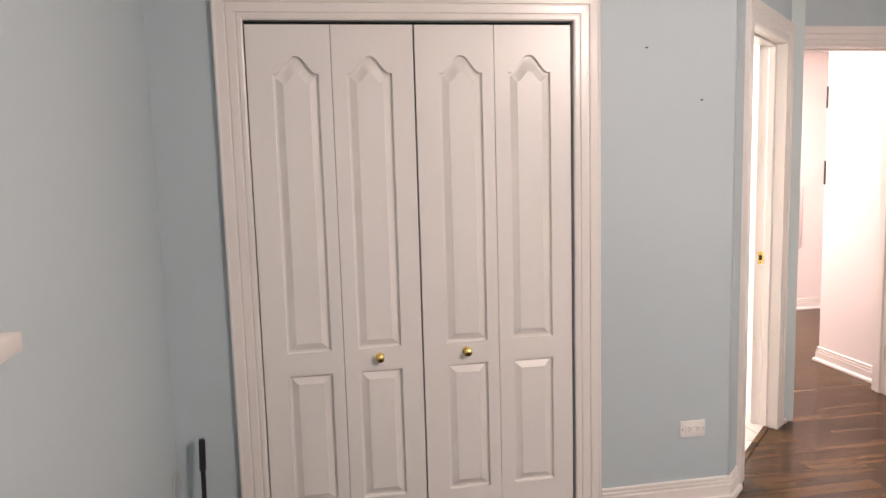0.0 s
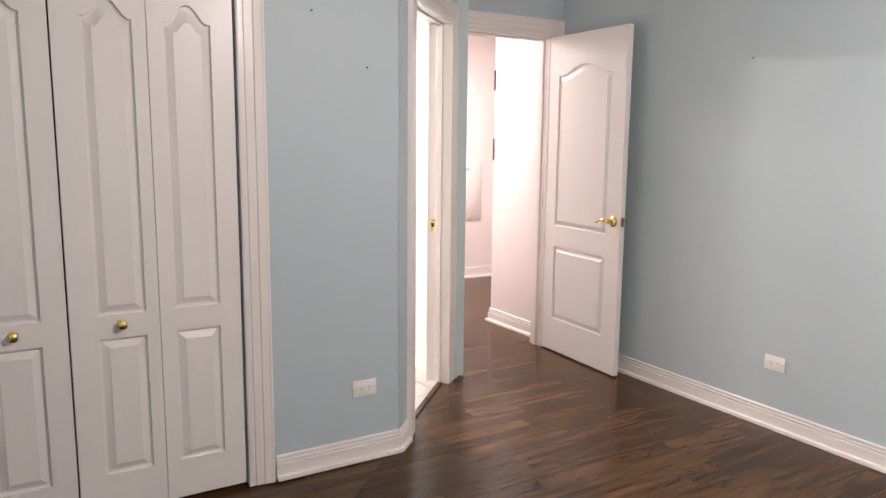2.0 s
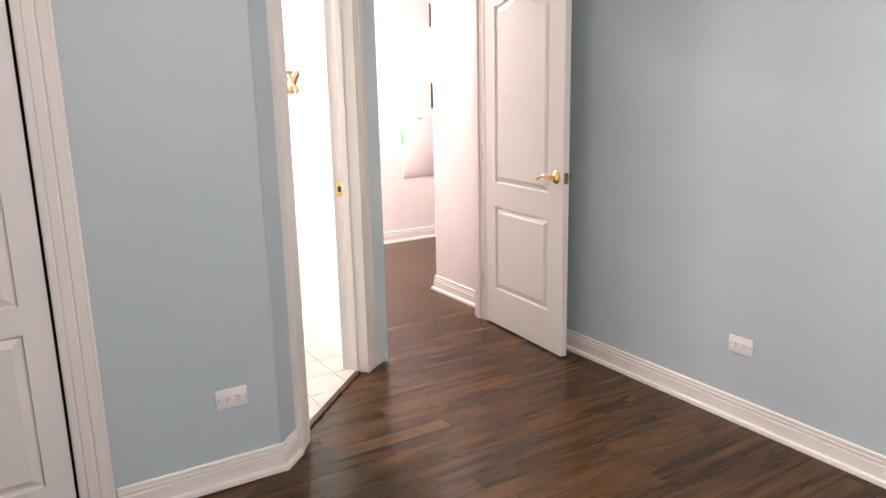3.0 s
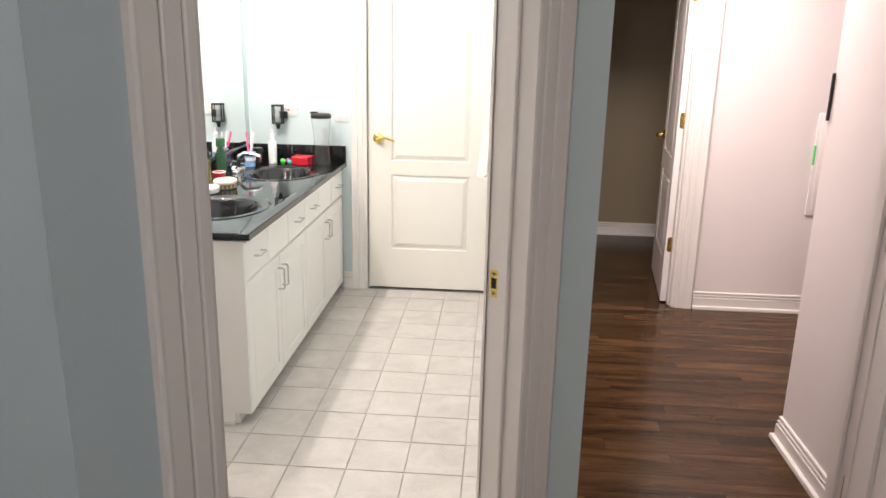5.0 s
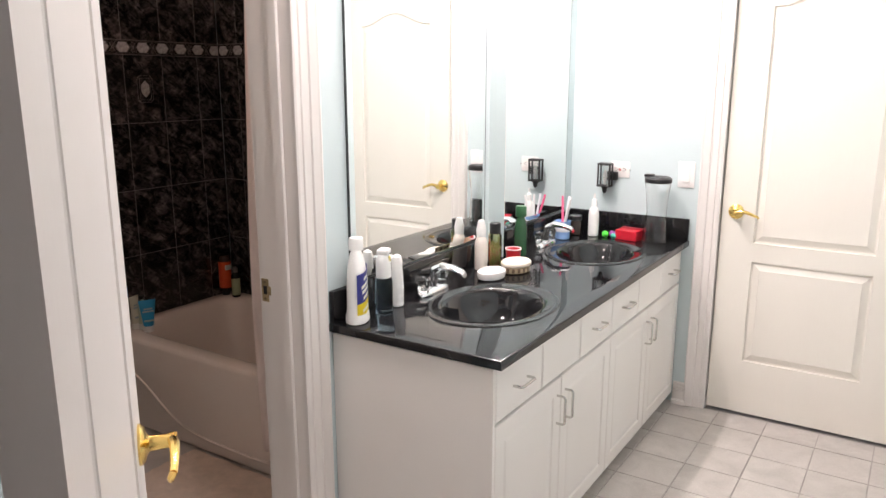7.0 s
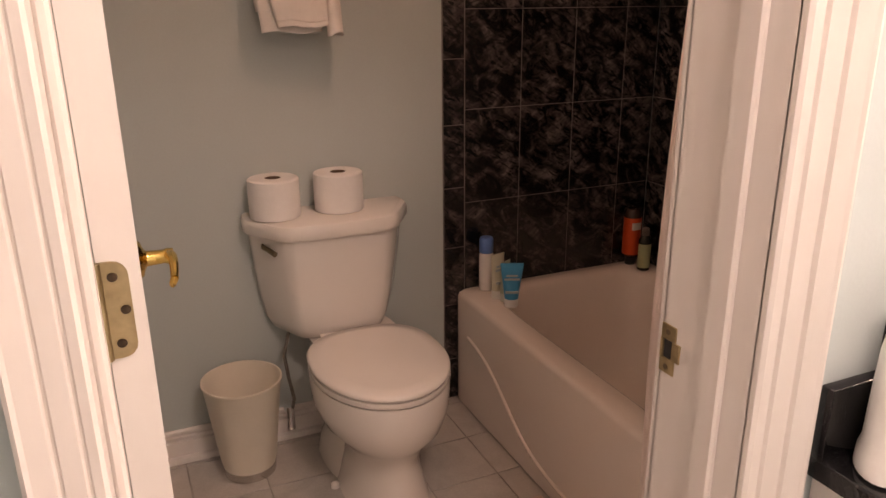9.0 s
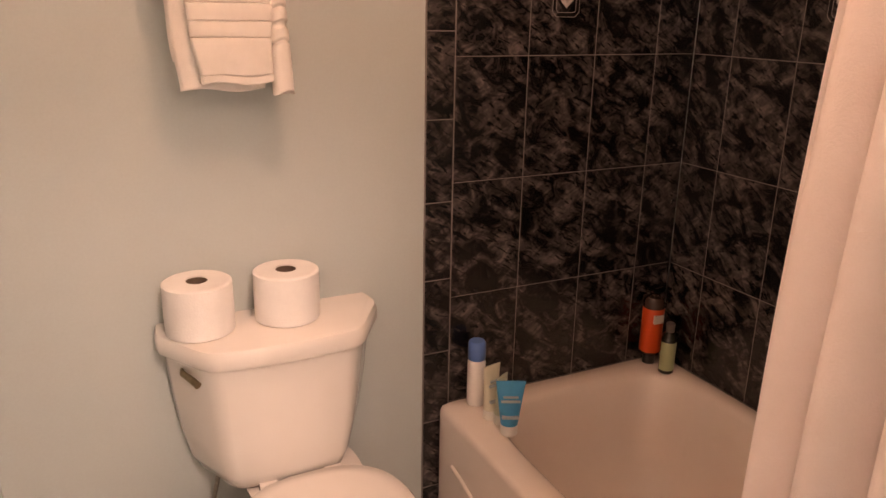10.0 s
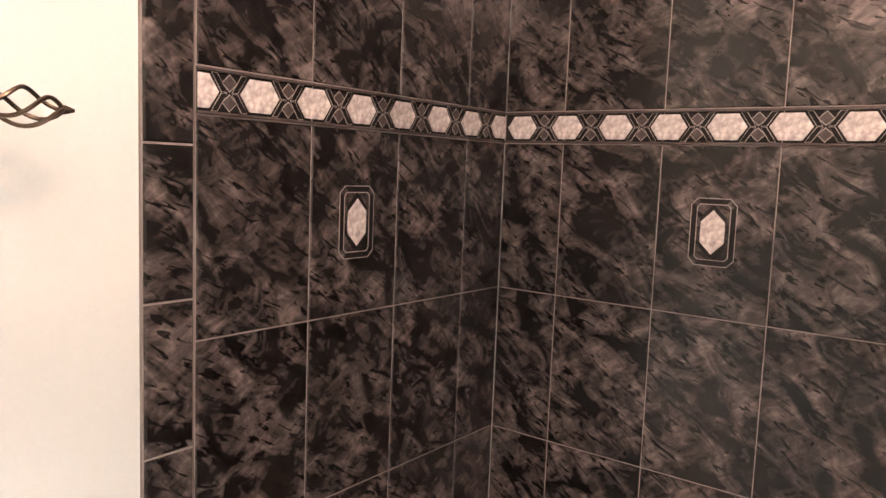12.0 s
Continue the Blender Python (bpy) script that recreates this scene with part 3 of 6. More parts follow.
jamb("jamb_bedroom_door", pose(2.452, 4.42, 0), 0.0, 0.823, 2.11, 0.12, "white painted bedroom door jamb", 0.05)
casing("trim_hall_door", pose(2.5, 6.79, 0), 0.0, 0.802, 2.06, "white fluted casing round the hall doorway", 1.0, left=False)
jamb("jamb_hall_door", pose(2.5, 6.79, 0), 0.0, 0.802, 2.06, 0.12, "white painted hall door jamb", 0.03)
casing("trim_toilet_room", pose(XM, 4.285, 0, 0, 0, 90), -0.027, 0.645, 2.07, "white fluted casing round the toilet room doorway", 0.93, left_scale=0.6)
jamb("jamb_toilet_room", pose(XM, 4.24, 0, 0, 0, 90), 0.0, 0.708, 2.085, XM - XW, "white painted toilet room door jamb", 0.035)
casing("trim_toilet_room_inside", pose(XW, 4.93, 0, 0, 0, 270), 0.0, 0.645, 2.07, "white casing inside the toilet room", 0.9, right=False)
casing("trim_far_door", pose(1.422, YF, 0), 0.0, 0.762, 2.06, "cream fluted casing round the closed door", 0.95, right=False)
part_fix = B()
box(part_fix, 2.192, YF - 0.018, 0, XB - 0.001, YF, 2.16, 0.003, 1)
single("trim_far_door_side", part_fix, TRIM, "cream flat casing beside the closed door", "door casing", kind="structure")
jamb("jamb_far_door", pose(1.404, YF, 0), 0.0, 0.8, 2.075, 0.12, "cream painted door jamb", 0.05)

# baseboards
c45 = 0.70711
baseboard([(0.995, YC), (1.585, YC), (1.585 + 0.125 * c45, 3.385 + 0.125 * c45)])
baseboard([(1.585 + 1.088 * c45, 3.385 + 1.088 * c45), (1.585 + L45 * c45, 3.385 + L45 * c45), (2.452, 4.415)])
baseboard([(XL, -2.1), (XL, YC), (-0.5, YC)])
baseboard([(XR, 4.42), (XR, -2.1)])
baseboard([(5.6, 5.2), (3.375, 5.2), (3.375, 4.545)])
baseboard([(3.41, 6.79), (5.6, 6.79)])
baseboard([(2.44, 8.6), (4.6, 8.6)], "white baseboard of the unlit room")
baseboard([(XB, YF), (XB, 4.2)], "white bathroom baseboard", 0.012)
baseboard([(XM, 5.02), (XM, 5.06)], "white bathroom baseboard", 0.012)
baseboard([(1.272, YF), (1.335, YF)], "white bathroom baseboard", 0.012)
baseboard([(XT, YN), (XT, 5.235)], "white toilet room baseboard", 0.012)
baseboard([(0.52, YN), (XT, YN)], "white toilet room baseboard", 0.012)


# ---- doors ----
def hung_door(name, label, m, w, h, panels, material, handle_faces, hinges=(0.25, 1.02, 1.8), hx=0.06, hz=0.945, latch=True, handle_material=None, t=0.035, pin=-1):
    """A door whose hinge edge is at local x = 0 and which reaches to x = w; faces at y = 0 and y = t."""
    root = thing(name, label, "door", m, kind="structure")
    part("leaf", leaf_mesh(w, h, t, panels), material, root, smooth=True, angle=20)
    for face in handle_faces:
        lever(root, w - hx, hz, 0.0 if face < 0 else t, face, -1, handle_material or BRASS)
    if latch:
        bm = box(B(), w, t / 2 - 0.012, hz - 0.028, w + 0.002, t / 2 + 0.012, hz + 0.028)
        box(bm, w + 0.002, t / 2 - 0.007, hz - 0.010, w + 0.010, t / 2 + 0.007, hz + 0.010, 0.002, 1)
        part("latch_plate", bm, OLDBRASS, root, "dull brass latch plate")
    for z in hinges:
        hinge(root, 0.0, t / 2, z, PALEBRASS if handle_material is None else handle_material, -1, pin=pin)
    return root


def two_panels(w, rise=0.06, side=0.13, low=0.25, mid0=0.765, mid1=0.86, top=1.80):
    return [(side, low, w - side, mid0 - 0.02, 0.0), (side, mid1, w - side, top, rise)]


# bedroom door, open into the room along the right wall
hung_door("door_1", "white moulded two-panel bedroom door standing open", pose(3.262, 4.44, 0.012, 0, 0, 266.5), 0.775, 2.085, two_panels(0.775, low=0.222, mid0=0.738, mid1=0.858, top=1.832), DOORW, (-1, 1))
# bathroom door, open inward, seen edge on
hung_door("door_2", "white moulded bathroom door standing open inward", pose(1.675, 3.687, 0.016, 0, 0, 142.4), 0.70, 2.03, two_panels(0.70), DOORW, (-1, 1), (0.25, 1.06, 1.8), t=0.040)
# toilet room door, open inward against the wall
hung_door("door_3", "white moulded toilet room door standing open inward", pose(0.60, 4.303, 0.016, 0, 0, 180), 0.655, 2.03, two_panels(0.655, side=0.11), DOORW, (-1,), (0.25, 1.09, 1.8), pin=1)
# closed door at the end of the bathroom
far = thing("door_4", "cream moulded two-panel door, closed", "door", pose(2.182, YF + 0.047, 0.026, 0, 0, 180), kind="structure")
part("leaf", leaf_mesh(0.754, 2.02, 0.035, two_panels(0.754, side=0.14, mid0=0.735, mid1=0.80)), CREAM, far, smooth=True, angle=20)
lever(far, 0.754 - 0.06, 0.935, 0.035, 1, -1, BRASS)
for z in (0.25, 1.02, 1.8):
    bm = rod(B(), (-0.004, 0.042, z - 0.045), (-0.004, 0.042, z + 0.045), 0.007, seg=10)
    box(bm, -0.012, 0.034, z - 0.045, 0.004, 0.038, z + 0.045)
    part("hinge", bm, BRASS, far, "brass hinge")
# hall door, open into the unlit room
hung_door("door_5", "white panelled hall door standing open", pose(3.272, 6.86, 0.012, 0, 0, 83), 0.76, 2.02, two_panels(0.76), DOORW, (1,), (0.36, 1.1, 1.8), handle_material=BRASS)
# painted shade: a black strip laid below the closed door
bm = B()
box(bm, 1.424, YF + 0.05, 0.004, 2.18, YF + 0.11, 0.01)
single("floor_shade_strip", bm, SHADEBLACK, "black strip standing in for the shade under the closed door", "gap", kind="structure")


def strike(m, material, label="polished brass strike plate"):
    """Strike plate on a jamb: local x out of the jamb's face, z up."""
    root = thing("strike_plate", label, "strike plate", m)
    bm = B()
    for z0, z1 in ((-0.035, -0.013), (0.013, 0.035)):
        box(bm, 0, -0.014, z0, 0.0025, 0.014, z1, 0.001, 1)
    box(bm, 0, -0.014, -0.013, 0.0025, -0.008, 0.013)
    box(bm, 0, 0.008, -0.013, 0.0025, 0.022, 0.013)
    part("plate", bm, material, root)
    part("latch_hole", box(B(), 0, -0.008, -0.013, 0.0012, 0.008, 0.013), SHADEBLACK, root)
    for z in (-0.025, 0.025):
        part("screw", rod(B(), (0.002, 0, z), (0.0038, 0, z), 0.004, seg=10), OLDBRASS, root)
    return root


strike(D45 @ pose(1.001 - 0.018, 0.098, 0.945, 0, 0, 180), BRASS)
strike(pose(0.567, 4.93, 0.92, 0, 0, 270), PALEBRASS, "worn brass strike plate on the toilet room jamb")


def jamb_hinge(m, material, label):
    root = thing("jamb_hinge", label, "hinge", m)
    bm = B()
    seg = [(0.016 * sx - 0.008 * sx * (1 - math.cos(a)), 0.045 * sz - 0.008 * sz * (1 - math.sin(a))) for sx, sz, aa in ((1, 1, (0, 45, 90)), (-1, 1, (90, 45, 0)), (-1, -1, (0, 45, 90)), (1, -1, (90, 45, 0))) for a in map(radians, aa)]
    loops(bm, [[(0, y, z) for y, z in seg], [(0.0025, y, z) for y, z in seg]], True, True, True)
    part("hinge_leaf", bm, material, root)
    part("knuckle", rod(B(), (0.004, 0.02, -0.045), (0.004, 0.02, 0.045), 0.006, seg=10), material, root)
    for k in (-0.03, 0, 0.03):
        part("screw", rod(B(), (0.002, 0.004 * (1 if k else -1), k), (0.0042, 0.004 * (1 if k else -1), k), 0.0045, seg=10), BRONZE, root)
    return root


jamb_hinge(D45 @ pose(0.212 + 0.018, 0.1, 1.02), OLDBRASS, "dull brass hinge leaf with three screws")

# ---- closet doors ----
for k in range(4):
    x0 = (-0.3825, -0.0705, 0.2455, 0.5575)[k]
    lo, hi = (0.093, 0.047) if k % 2 == 0 else (0.055, 0.083)
    w = 0.3095
    leaf = thing("bifold_door", "white moulded bifold closet door panel, closed", "closet door", pose(x0 + 0.002, YC + 0.004, 0.018), "closet bifold doors")
    part("leaf", leaf_mesh(w, 2.018, 0.03, [(lo, 0.155, w - hi, 0.682, 0.0), (lo, 0.772, w - hi, 1.838, 0.066)], 0.0145), DOORW, leaf, smooth=True, angle=20)
    if k in (1, 2):
        kx = 0.067 if k == 1 else 0.42
        bm = B()
        prof = ((0.018, 0.0), (0.018, 0.003), (0.008, 0.006), (0.007, 0.016), (0.013, 0.021), (0.017, 0.027), (0.0155, 0.034), (0.009, 0.038), (0.003, 0.039))
        loops(bm, [[(kx - x0 + r * math.cos(2 * math.pi * i / 20), -d, 0.735 + r * math.sin(2 * math.pi * i / 20)) for i in range(20)] for r, d in prof], True, True, True)
        part("knob", bm, BRASS, leaf, "round brass knob")
# black sheet in place of the closet's inside, drawing the shade between the leaves
bm = B()
box(bm, -0.385, YC + 0.04, 0.0, 0.879, YC + 0.05, 2.05)
single("closet_shadow_board", bm, SHADEBLACK, "black board standing in for the shade behind the closet door gaps", "closet interior", kind="structure")

# ---- windows ----
def window(name, m, w, h, label):
    """A sash window in an opening w by h; local y leads out of the room."""
    root = thing(name, label, "window", m, kind="structure")
    for nm, x0, z0, x1, z1 in (("window_frame", 0, 0, 0.045, h), ("window_frame", w - 0.045, 0, w, h), ("window_frame", 0.045, h - 0.045, w - 0.045, h), ("window_frame", 0.045, 0, w - 0.045, 0.05), ("meeting_rail", 0.045, h / 2 - 0.02, w - 0.045, h / 2 + 0.02)):
        part(nm, box(B(), x0, 0.06, z0, x1, 0.09, z1, 0.003, 1), TRIM, root)
    for z0, z1 in ((0.05, h / 2 - 0.02), (h / 2 + 0.02, h - 0.045)):
        pane = part("pane", box(B(), 0.045, 0.072, z0, w - 0.045, 0.076, z1), GLASS, root, smooth=False)
        pane.visible_shadow = False
    return root


window("window_1", pose(XL, 0.35, 1.235, 0, 0, 90), 1.5, 0.965, "white sash window in the bedroom")
# unseen, added to go with the fill light from behind
window("window_added", pose(2.09, -2.1, 0.9, 0, 0, 180), 1.7, 1.2, "unseen white sash window added behind the viewer")
bm = box(B(), XL + 0.002, 0.27, 1.218, XL + 0.05, 1.895, 1.253, 0.004, 2)
single("window_sill", bm, TRIM, "white painted window stool on the bedroom wall", "window sill", kind="structure")
bm = B()
for y0, y1, z0, z1 in ((0.27, 0.34, 1.255, 2.28), (1.86, 1.878, 1.255, 2.28), (0.34, 1.86, 2.205, 2.28)):
    box(bm, XL + 0.001, y0, z0, XL + 0.018, y1, z1, 0.003, 1)
single("window_trim", bm, TRIM, "white casing round the bedroom window", "window casing", kind="structure")

# ---- bathroom: vanity ----
VY0, VY1, VX1 = 5.06, 6.85, 1.268
CTOP = 0.81


def pull(parent, p, axis, length, label="slim nickel bar pull"):
    """A bent wire pull on a front that faces +x; axis 'y' or 'z'."""
    x, y, z = p
    h = length / 2
    d = (0, 1, 0) if axis == 'y' else (0, 0, 1)
    pts = [(x, y - d[1] * h, z - d[2] * h), (x + 0.022, y - d[1] * h, z - d[2] * h), (x + 0.028, y - d[1] * (h - 0.006), z - d[2] * (h - 0.006)), (x + 0.028, y + d[1] * (h - 0.006), z + d[2] * (h - 0.006)), (x + 0.022, y + d[1] * h, z + d[2] * h), (x, y + d[1] * h, z + d[2] * h)]
    return part("handle", tube(B(), pts, 0.0042, 8), NICKEL, parent, label)


def front_panel(y0, y1, z0, z1, x, routed=True):
    """A cabinet front facing +x, with a routed frame line and a slightly raised field."""
    bm = B()
    t = 0.019
    rect = [(y0, z0), (y1, z0), (y1, z1), (y0, z1)]
    steps = ((0, 0), (0, t - 0.003), (0.003, t))
    if routed:
        steps += ((0.052, t), (0.056, t - 0.005), (0.062, t - 0.005), (0.07, t - 0.002), (0.085, t - 0.001))
    rings = []
    for i, d in steps:
        r = inset(rect, i) if i else rect
        rings.append([(x + d, a, b) for a, b in r])
    return loops(bm, rings, True, True, True)


def vanity(y0, y1, end_panel):
    root = thing("vanity_cabinet", "white painted vanity cabinet with panelled doors, under the black counter", "cabinet", group="vanity cabinets")
    bm = B()
    box(bm, XM + 0.003, y0, 0.068, VX1 - 0.02, y1, 0.607)
    box(bm, VX1 - 0.04, y0, 0.607, VX1 - 0.02, y1, CTOP - 0.034)
    part("body", bm, CABW, root, smooth=False)
    part("toe_kick", box(B(), XM + 0.003, y0 + 0.001, 0.013, VX1 - 0.055, y1, 0.068), CABW, root, smooth=False)
    if end_panel:
        bm = B()
        prof = [(XM + 0.003, 0.013), (VX1 - 0.07, 0.013), (VX1 - 0.07, 0.064), (VX1 - 0.002, 0.064), (VX1 - 0.002, CTOP - 0.034), (XM + 0.003, CTOP - 0.034)]
        loops(bm, [[(x, y0 - 0.012, z) for x, z in prof], [(x, y0, z) for x, z in prof]], True, True, True)
        part("end_panel", bm, CABW, root, smooth=False)
        part("shoe_strip", box(B(), XM + 0.003, y0 - 0.022, 0.013, VX1 - 0.07, y0 - 0.012, 0.036, 0.003, 1), CABW, root)
    w = (y1 - y0)
    x = VX1 - 0.02
    for k in range(3):
        a, b = y0 + w * k / 3 + 0.004, y0 + w * (k + 1) / 3 - 0.004
        d = part("drawer_front", front_panel(a, b, 0.612, 0.768, x, False), CABW, root, smooth=False)
        if k != 1:
            pull(d, (x + 0.019, (a + b) / 2, 0.69), 'y', 0.085)
    for k in range(2):
        a, b = y0 + w * k / 2 + 0.003, y0 + w * (k + 1) / 2 - 0.003
        d = part("door", front_panel(a, b, 0.060, 0.602, x), CABW, root, smooth=False)
        pull(d, (x + 0.019, b - 0.028 if k == 0 else a + 0.028, 0.50), 'z', 0.095)
    return root


VM = (VY0 + VY1) / 2
vanity(VY0 + 0.012, VM, True)
vanity(VM, VY1, False)

# the continuous black counter with two moulded bowls
SINKS = ((1.022, 5.492), (1.022, 6.40))
SA, SB = 0.158, 0.2
top = thing("vanity_countertop", "glossy black speckled counter with two moulded oval basins", "countertop")


def oval(cx, cy, a, b, z, n=48):
    return [(cx + a * math.cos(2 * math.pi * i / n), cy + b * math.sin(2 * math.pi * i / n), z) for i in range(n)]


bm = B()
outer = [(XM + 0.001, VY0 - 0.008), (VX1 + 0.023, VY0 - 0.008), (VX1 + 0.023, YF - 0.001), (XM + 0.001, YF - 0.001)]
edges = []
ring = [bm.verts.new((x, y, CTOP)) for x, y in outer]
edges += [bm.edges.new((ring[i], ring[(i + 1) % 4])) for i in range(4)]
for cx, cy in SINKS:
    vs = [bm.verts.new(p) for p in oval(cx, cy, SA + 0.052, SB + 0.062, CTOP)]
    edges += [bm.edges.new((vs[i], vs[(i + 1) % len(vs)])) for i in range(len(vs))]
bmesh.ops.triangle_fill(bm, use_beauty=True, use_dissolve=False, edges=edges)
nose = [ring]
for grow, drop in ((0.003, 0.0008), (0.0052, 0.003), (0.006, 0.006), (0.006, 0.026)):
    nose.append([bm.verts.new((x + (grow if x > 1 else 0), y - (grow if y < 6 else 0), CTOP - drop)) for x, y in outer])
for upper, lower in zip(nose, nose[1:]):
    for i in range(4):
        j = (i + 1) % 4
        bm.faces.new((upper[i], upper[j], lower[j], lower[i]))
part("slab", bm, BLACKTOP, top, angle=40)
for cx, cy in SINKS:
    bm = B()
    rings = []
    for k, (g, dz) in enumerate(((0.052, 0.0), (0.050, 0.003), (0.046, 0.0042), (0.034, 0.0045), (0.026, 0.003), (0.02, 0.001), (0.008, 0.0), (0.0, -0.004), (-0.007, -0.012), (-0.018, -0.045), (-0.04, -0.09), (-0.075, -0.125), (-0.115, -0.14), (-0.135, -0.142))):
        rings.append(oval(cx, cy, SA + g, SB + g * (1.19 if g > 0 else 1.05), CTOP + dz))
    loops(bm, rings, True, False, True)
    bowl = part("basin", bm, BLACKTOP, top)
    part("drain", lathe(B(), ((0.024, 0.0), (0.024, 0.003), (0.016, 0.004), (0.012, 0.001)), cx, cy, CTOP - 0.143, 20), CHROME, bowl, "chrome drain")
for nm, b in (("backsplash", (XM + 0.001, VY0 - 0.012, CTOP - 0.03, XM + 0.021, 5.975, CTOP + 0.1)), ("backsplash", (XM + 0.001, 6.118, CTOP - 0.03, XM + 0.021, YF - 0.022, CTOP + 0.1)), ("side_splash", (XM + 0.001, YF - 0.021, CTOP - 0.03, VX1 + 0.026, YF - 0.001, CTOP + 0.1))):
    part(nm, box(B(), *b, 0.004, 2), BLACKTOP, top, "glossy black upstand")

# the shallow pier between the mirrors, and the mirrors
bm = box(B(), XM - 0.02, 5.98, CTOP - 0.03, XM + 0.024, 6.113, CEIL)
single("wall_pier", bm, AQUA, "pale aqua pier between the mirrors", "wall", kind="structure", smooth=False)
for y0, y1 in ((5.152, 5.976), (6.12, 6.765)):
    root = thing("wall_mirror", "large frameless mirror above the black counter upstand", "mirror", group="vanity mirrors")
    z0, z1 = CTOP + 0.105, 2.02
    bm = B()
    rect = [(y0, z0), (y1, z0), (y1, z1), (y0, z1)]
    loops(bm, [[(XM + 0.0075, a, b) for a, b in rect], [(XM + 0.0105, a, b) for a, b in inset(rect, 0.022)]], True, False, True)
    part("glass", bm, MIRROR, root, smooth=False)
    part("edge", box(B(), XM + 0.0012, y0 - 0.004, z0 - 0.003, XM + 0.0074, y1 + 0.004, z1 + 0.003), EDGEM, root, "dark mirror edge", smooth=False)


# lights over the mirrors
def vanity_light(yc, n):
    root = thing("vanity_light", "chrome bar light with round bulbs above the mirror", "wall lamp", group="vanity lights")
    half = n * 0.135 / 2
    part("bar", box(B(), XM + 0.001, yc - half, 2.25, XM + 0.035, yc + half, 2.35, 0.006, 2), CHROME, root)
    for k in range(n):
        y = yc - half + 0.0675 + k * 0.135
        part("socket", rod(B(), (XM + 0.035, y, 2.30), (XM + 0.06, y, 2.30), 0.018, seg=14), CHROME, root)
        bm = B()
        bmesh.ops.create_uvsphere(bm, u_segments=18, v_segments=12, radius=0.042, matrix=Matrix.Translation((XM + 0.098, y, 2.30)))
        part("bulb", bm, BULB, root, "lit round bulb")


vanity_light(5.56, 5)
vanity_light(6.30, 5)


# faucets
def faucet(cx, cy):
    root = thing("faucet", "chrome basin faucet with a low spout and clear knobs", "faucet", pose(cx, cy, CTOP), "basin faucets")
    bm = B()
    rect = []
    for k in range(24):
        a = 2 * math.pi * k / 24
        rect.append((0.027 * math.copysign(abs(math.cos(a)) ** 0.5, math.cos(a)), 0.083 * math.copysign(abs(math.sin(a)) ** 0.7, math.sin(a))))
    loops(bm, [[(x * s, y * s, z) for x, y in rect] for s, z in ((1, 0), (1, 0.008), (0.94, 0.016), (0.8, 0.022), (0.5, 0.026))], True, True, True)
    part("base", bm, CHROME, root)
    bm = B()
    secs = []
    for u, r, x, z in ((0, 0.022, -0.002, 0.02), (0.2, 0.02, 0.0, 0.05), (0.4, 0.019, 0.012, 0.083), (0.6, 0.017, 0.04, 0.1), (0.8, 0.014, 0.085, 0.098), (1, 0.013, 0.122, 0.088), (1, 0.011, 0.13, 0.08)):
        nx, nz = (1, 0) if u < 0.3 else ((0.7, -0.7) if u < 0.5 else (0.1, -1.0))
        secs.append([(x + nx * r * math.cos(2 * math.pi * i / 14) * 0.8, r * 1.15 * math.sin(2 * math.pi * i / 14), z + nz * r * 0.8 * math.cos(2 * math.pi * i / 14)) for i in range(14)])
    loops(bm, secs, True, True, True)
    part("spout", bm, CHROME, root)
    for sgn in (-1, 1):
        bm = B()
        lathe(bm, ((0.018, 0.018), (0.016, 0.03), (0.012, 0.036), (0.02, 0.042), (0.022, 0.058), (0.016, 0.068), (0.006, 0.07)), 0, sgn * 0.062, 0, 10)
        part("tap_handle", bm, GLASS, root, "clear faceted acrylic tap knob", smooth=False)
    return root


faucet(0.785, SINKS[0][1])
faucet(0.785, SINKS[1][1])


# ---- bathroom: things on the counter ----
def revolve(name, profile, material, label, category, x, y, z, seg=24, sx=1.0, sy=1.0, rz=0.0, group=""):
    """A thing turned from one profile; extra parts can hang under it."""
    root = thing(name, label, category, pose(x, y, z, 0, 0, rz), group)
    part("body", lathe(B(), profile, 0, 0, 0, seg, sx, sy), material, root)
    return root


WPL = plain("white_bottle_plastic", (0.82, 0.82, 0.80), 0.32)
ZB = CTOP + 0.0005
# tall cleaner bottle
b = revolve("cleaner_bottle", ((0.040, 0), (0.045, 0.004), (0.044, 0.022), (0.0395, 0.034), (0.038, 0.1), (0.036, 0.15), (0.031, 0.182), (0.024, 0.206), (0.0195, 0.216), (0.0185, 0.222)), WPL, "tall white cleaner bottle with a blue and yellow label", "bottle", 0.762, 5.115, ZB, 28, 0.8, 1.35, 30)
part("cap", lathe(B(), ((0.022, 0.221), (0.022, 0.252), (0.019, 0.258), (0.004, 0.259)), 0, 0, 0, 20), WPL, b)
bm = B()
for nm, z0, z1, col in (("label", 0.075, 0.165, (0.03, 0.035, 0.22)), ("label_base", 0.035, 0.075, (0.75, 0.58, 0.02))):
    rings = []
    for z in (z0, (z0 + z1) / 2, z1):
        rings.append([((0.0415 - 0.015 * z) * 0.8 * math.cos(a), (0.0415 - 0.015 * z) * 1.35 * math.sin(a), z + 0.012 * math.sin(a)) for a in [radians(-75 + k * 10) for k in range(13)]])
    part(nm, loops(B(), rings, False), plain(nm + "_print", col, 0.35), b, "printed label")
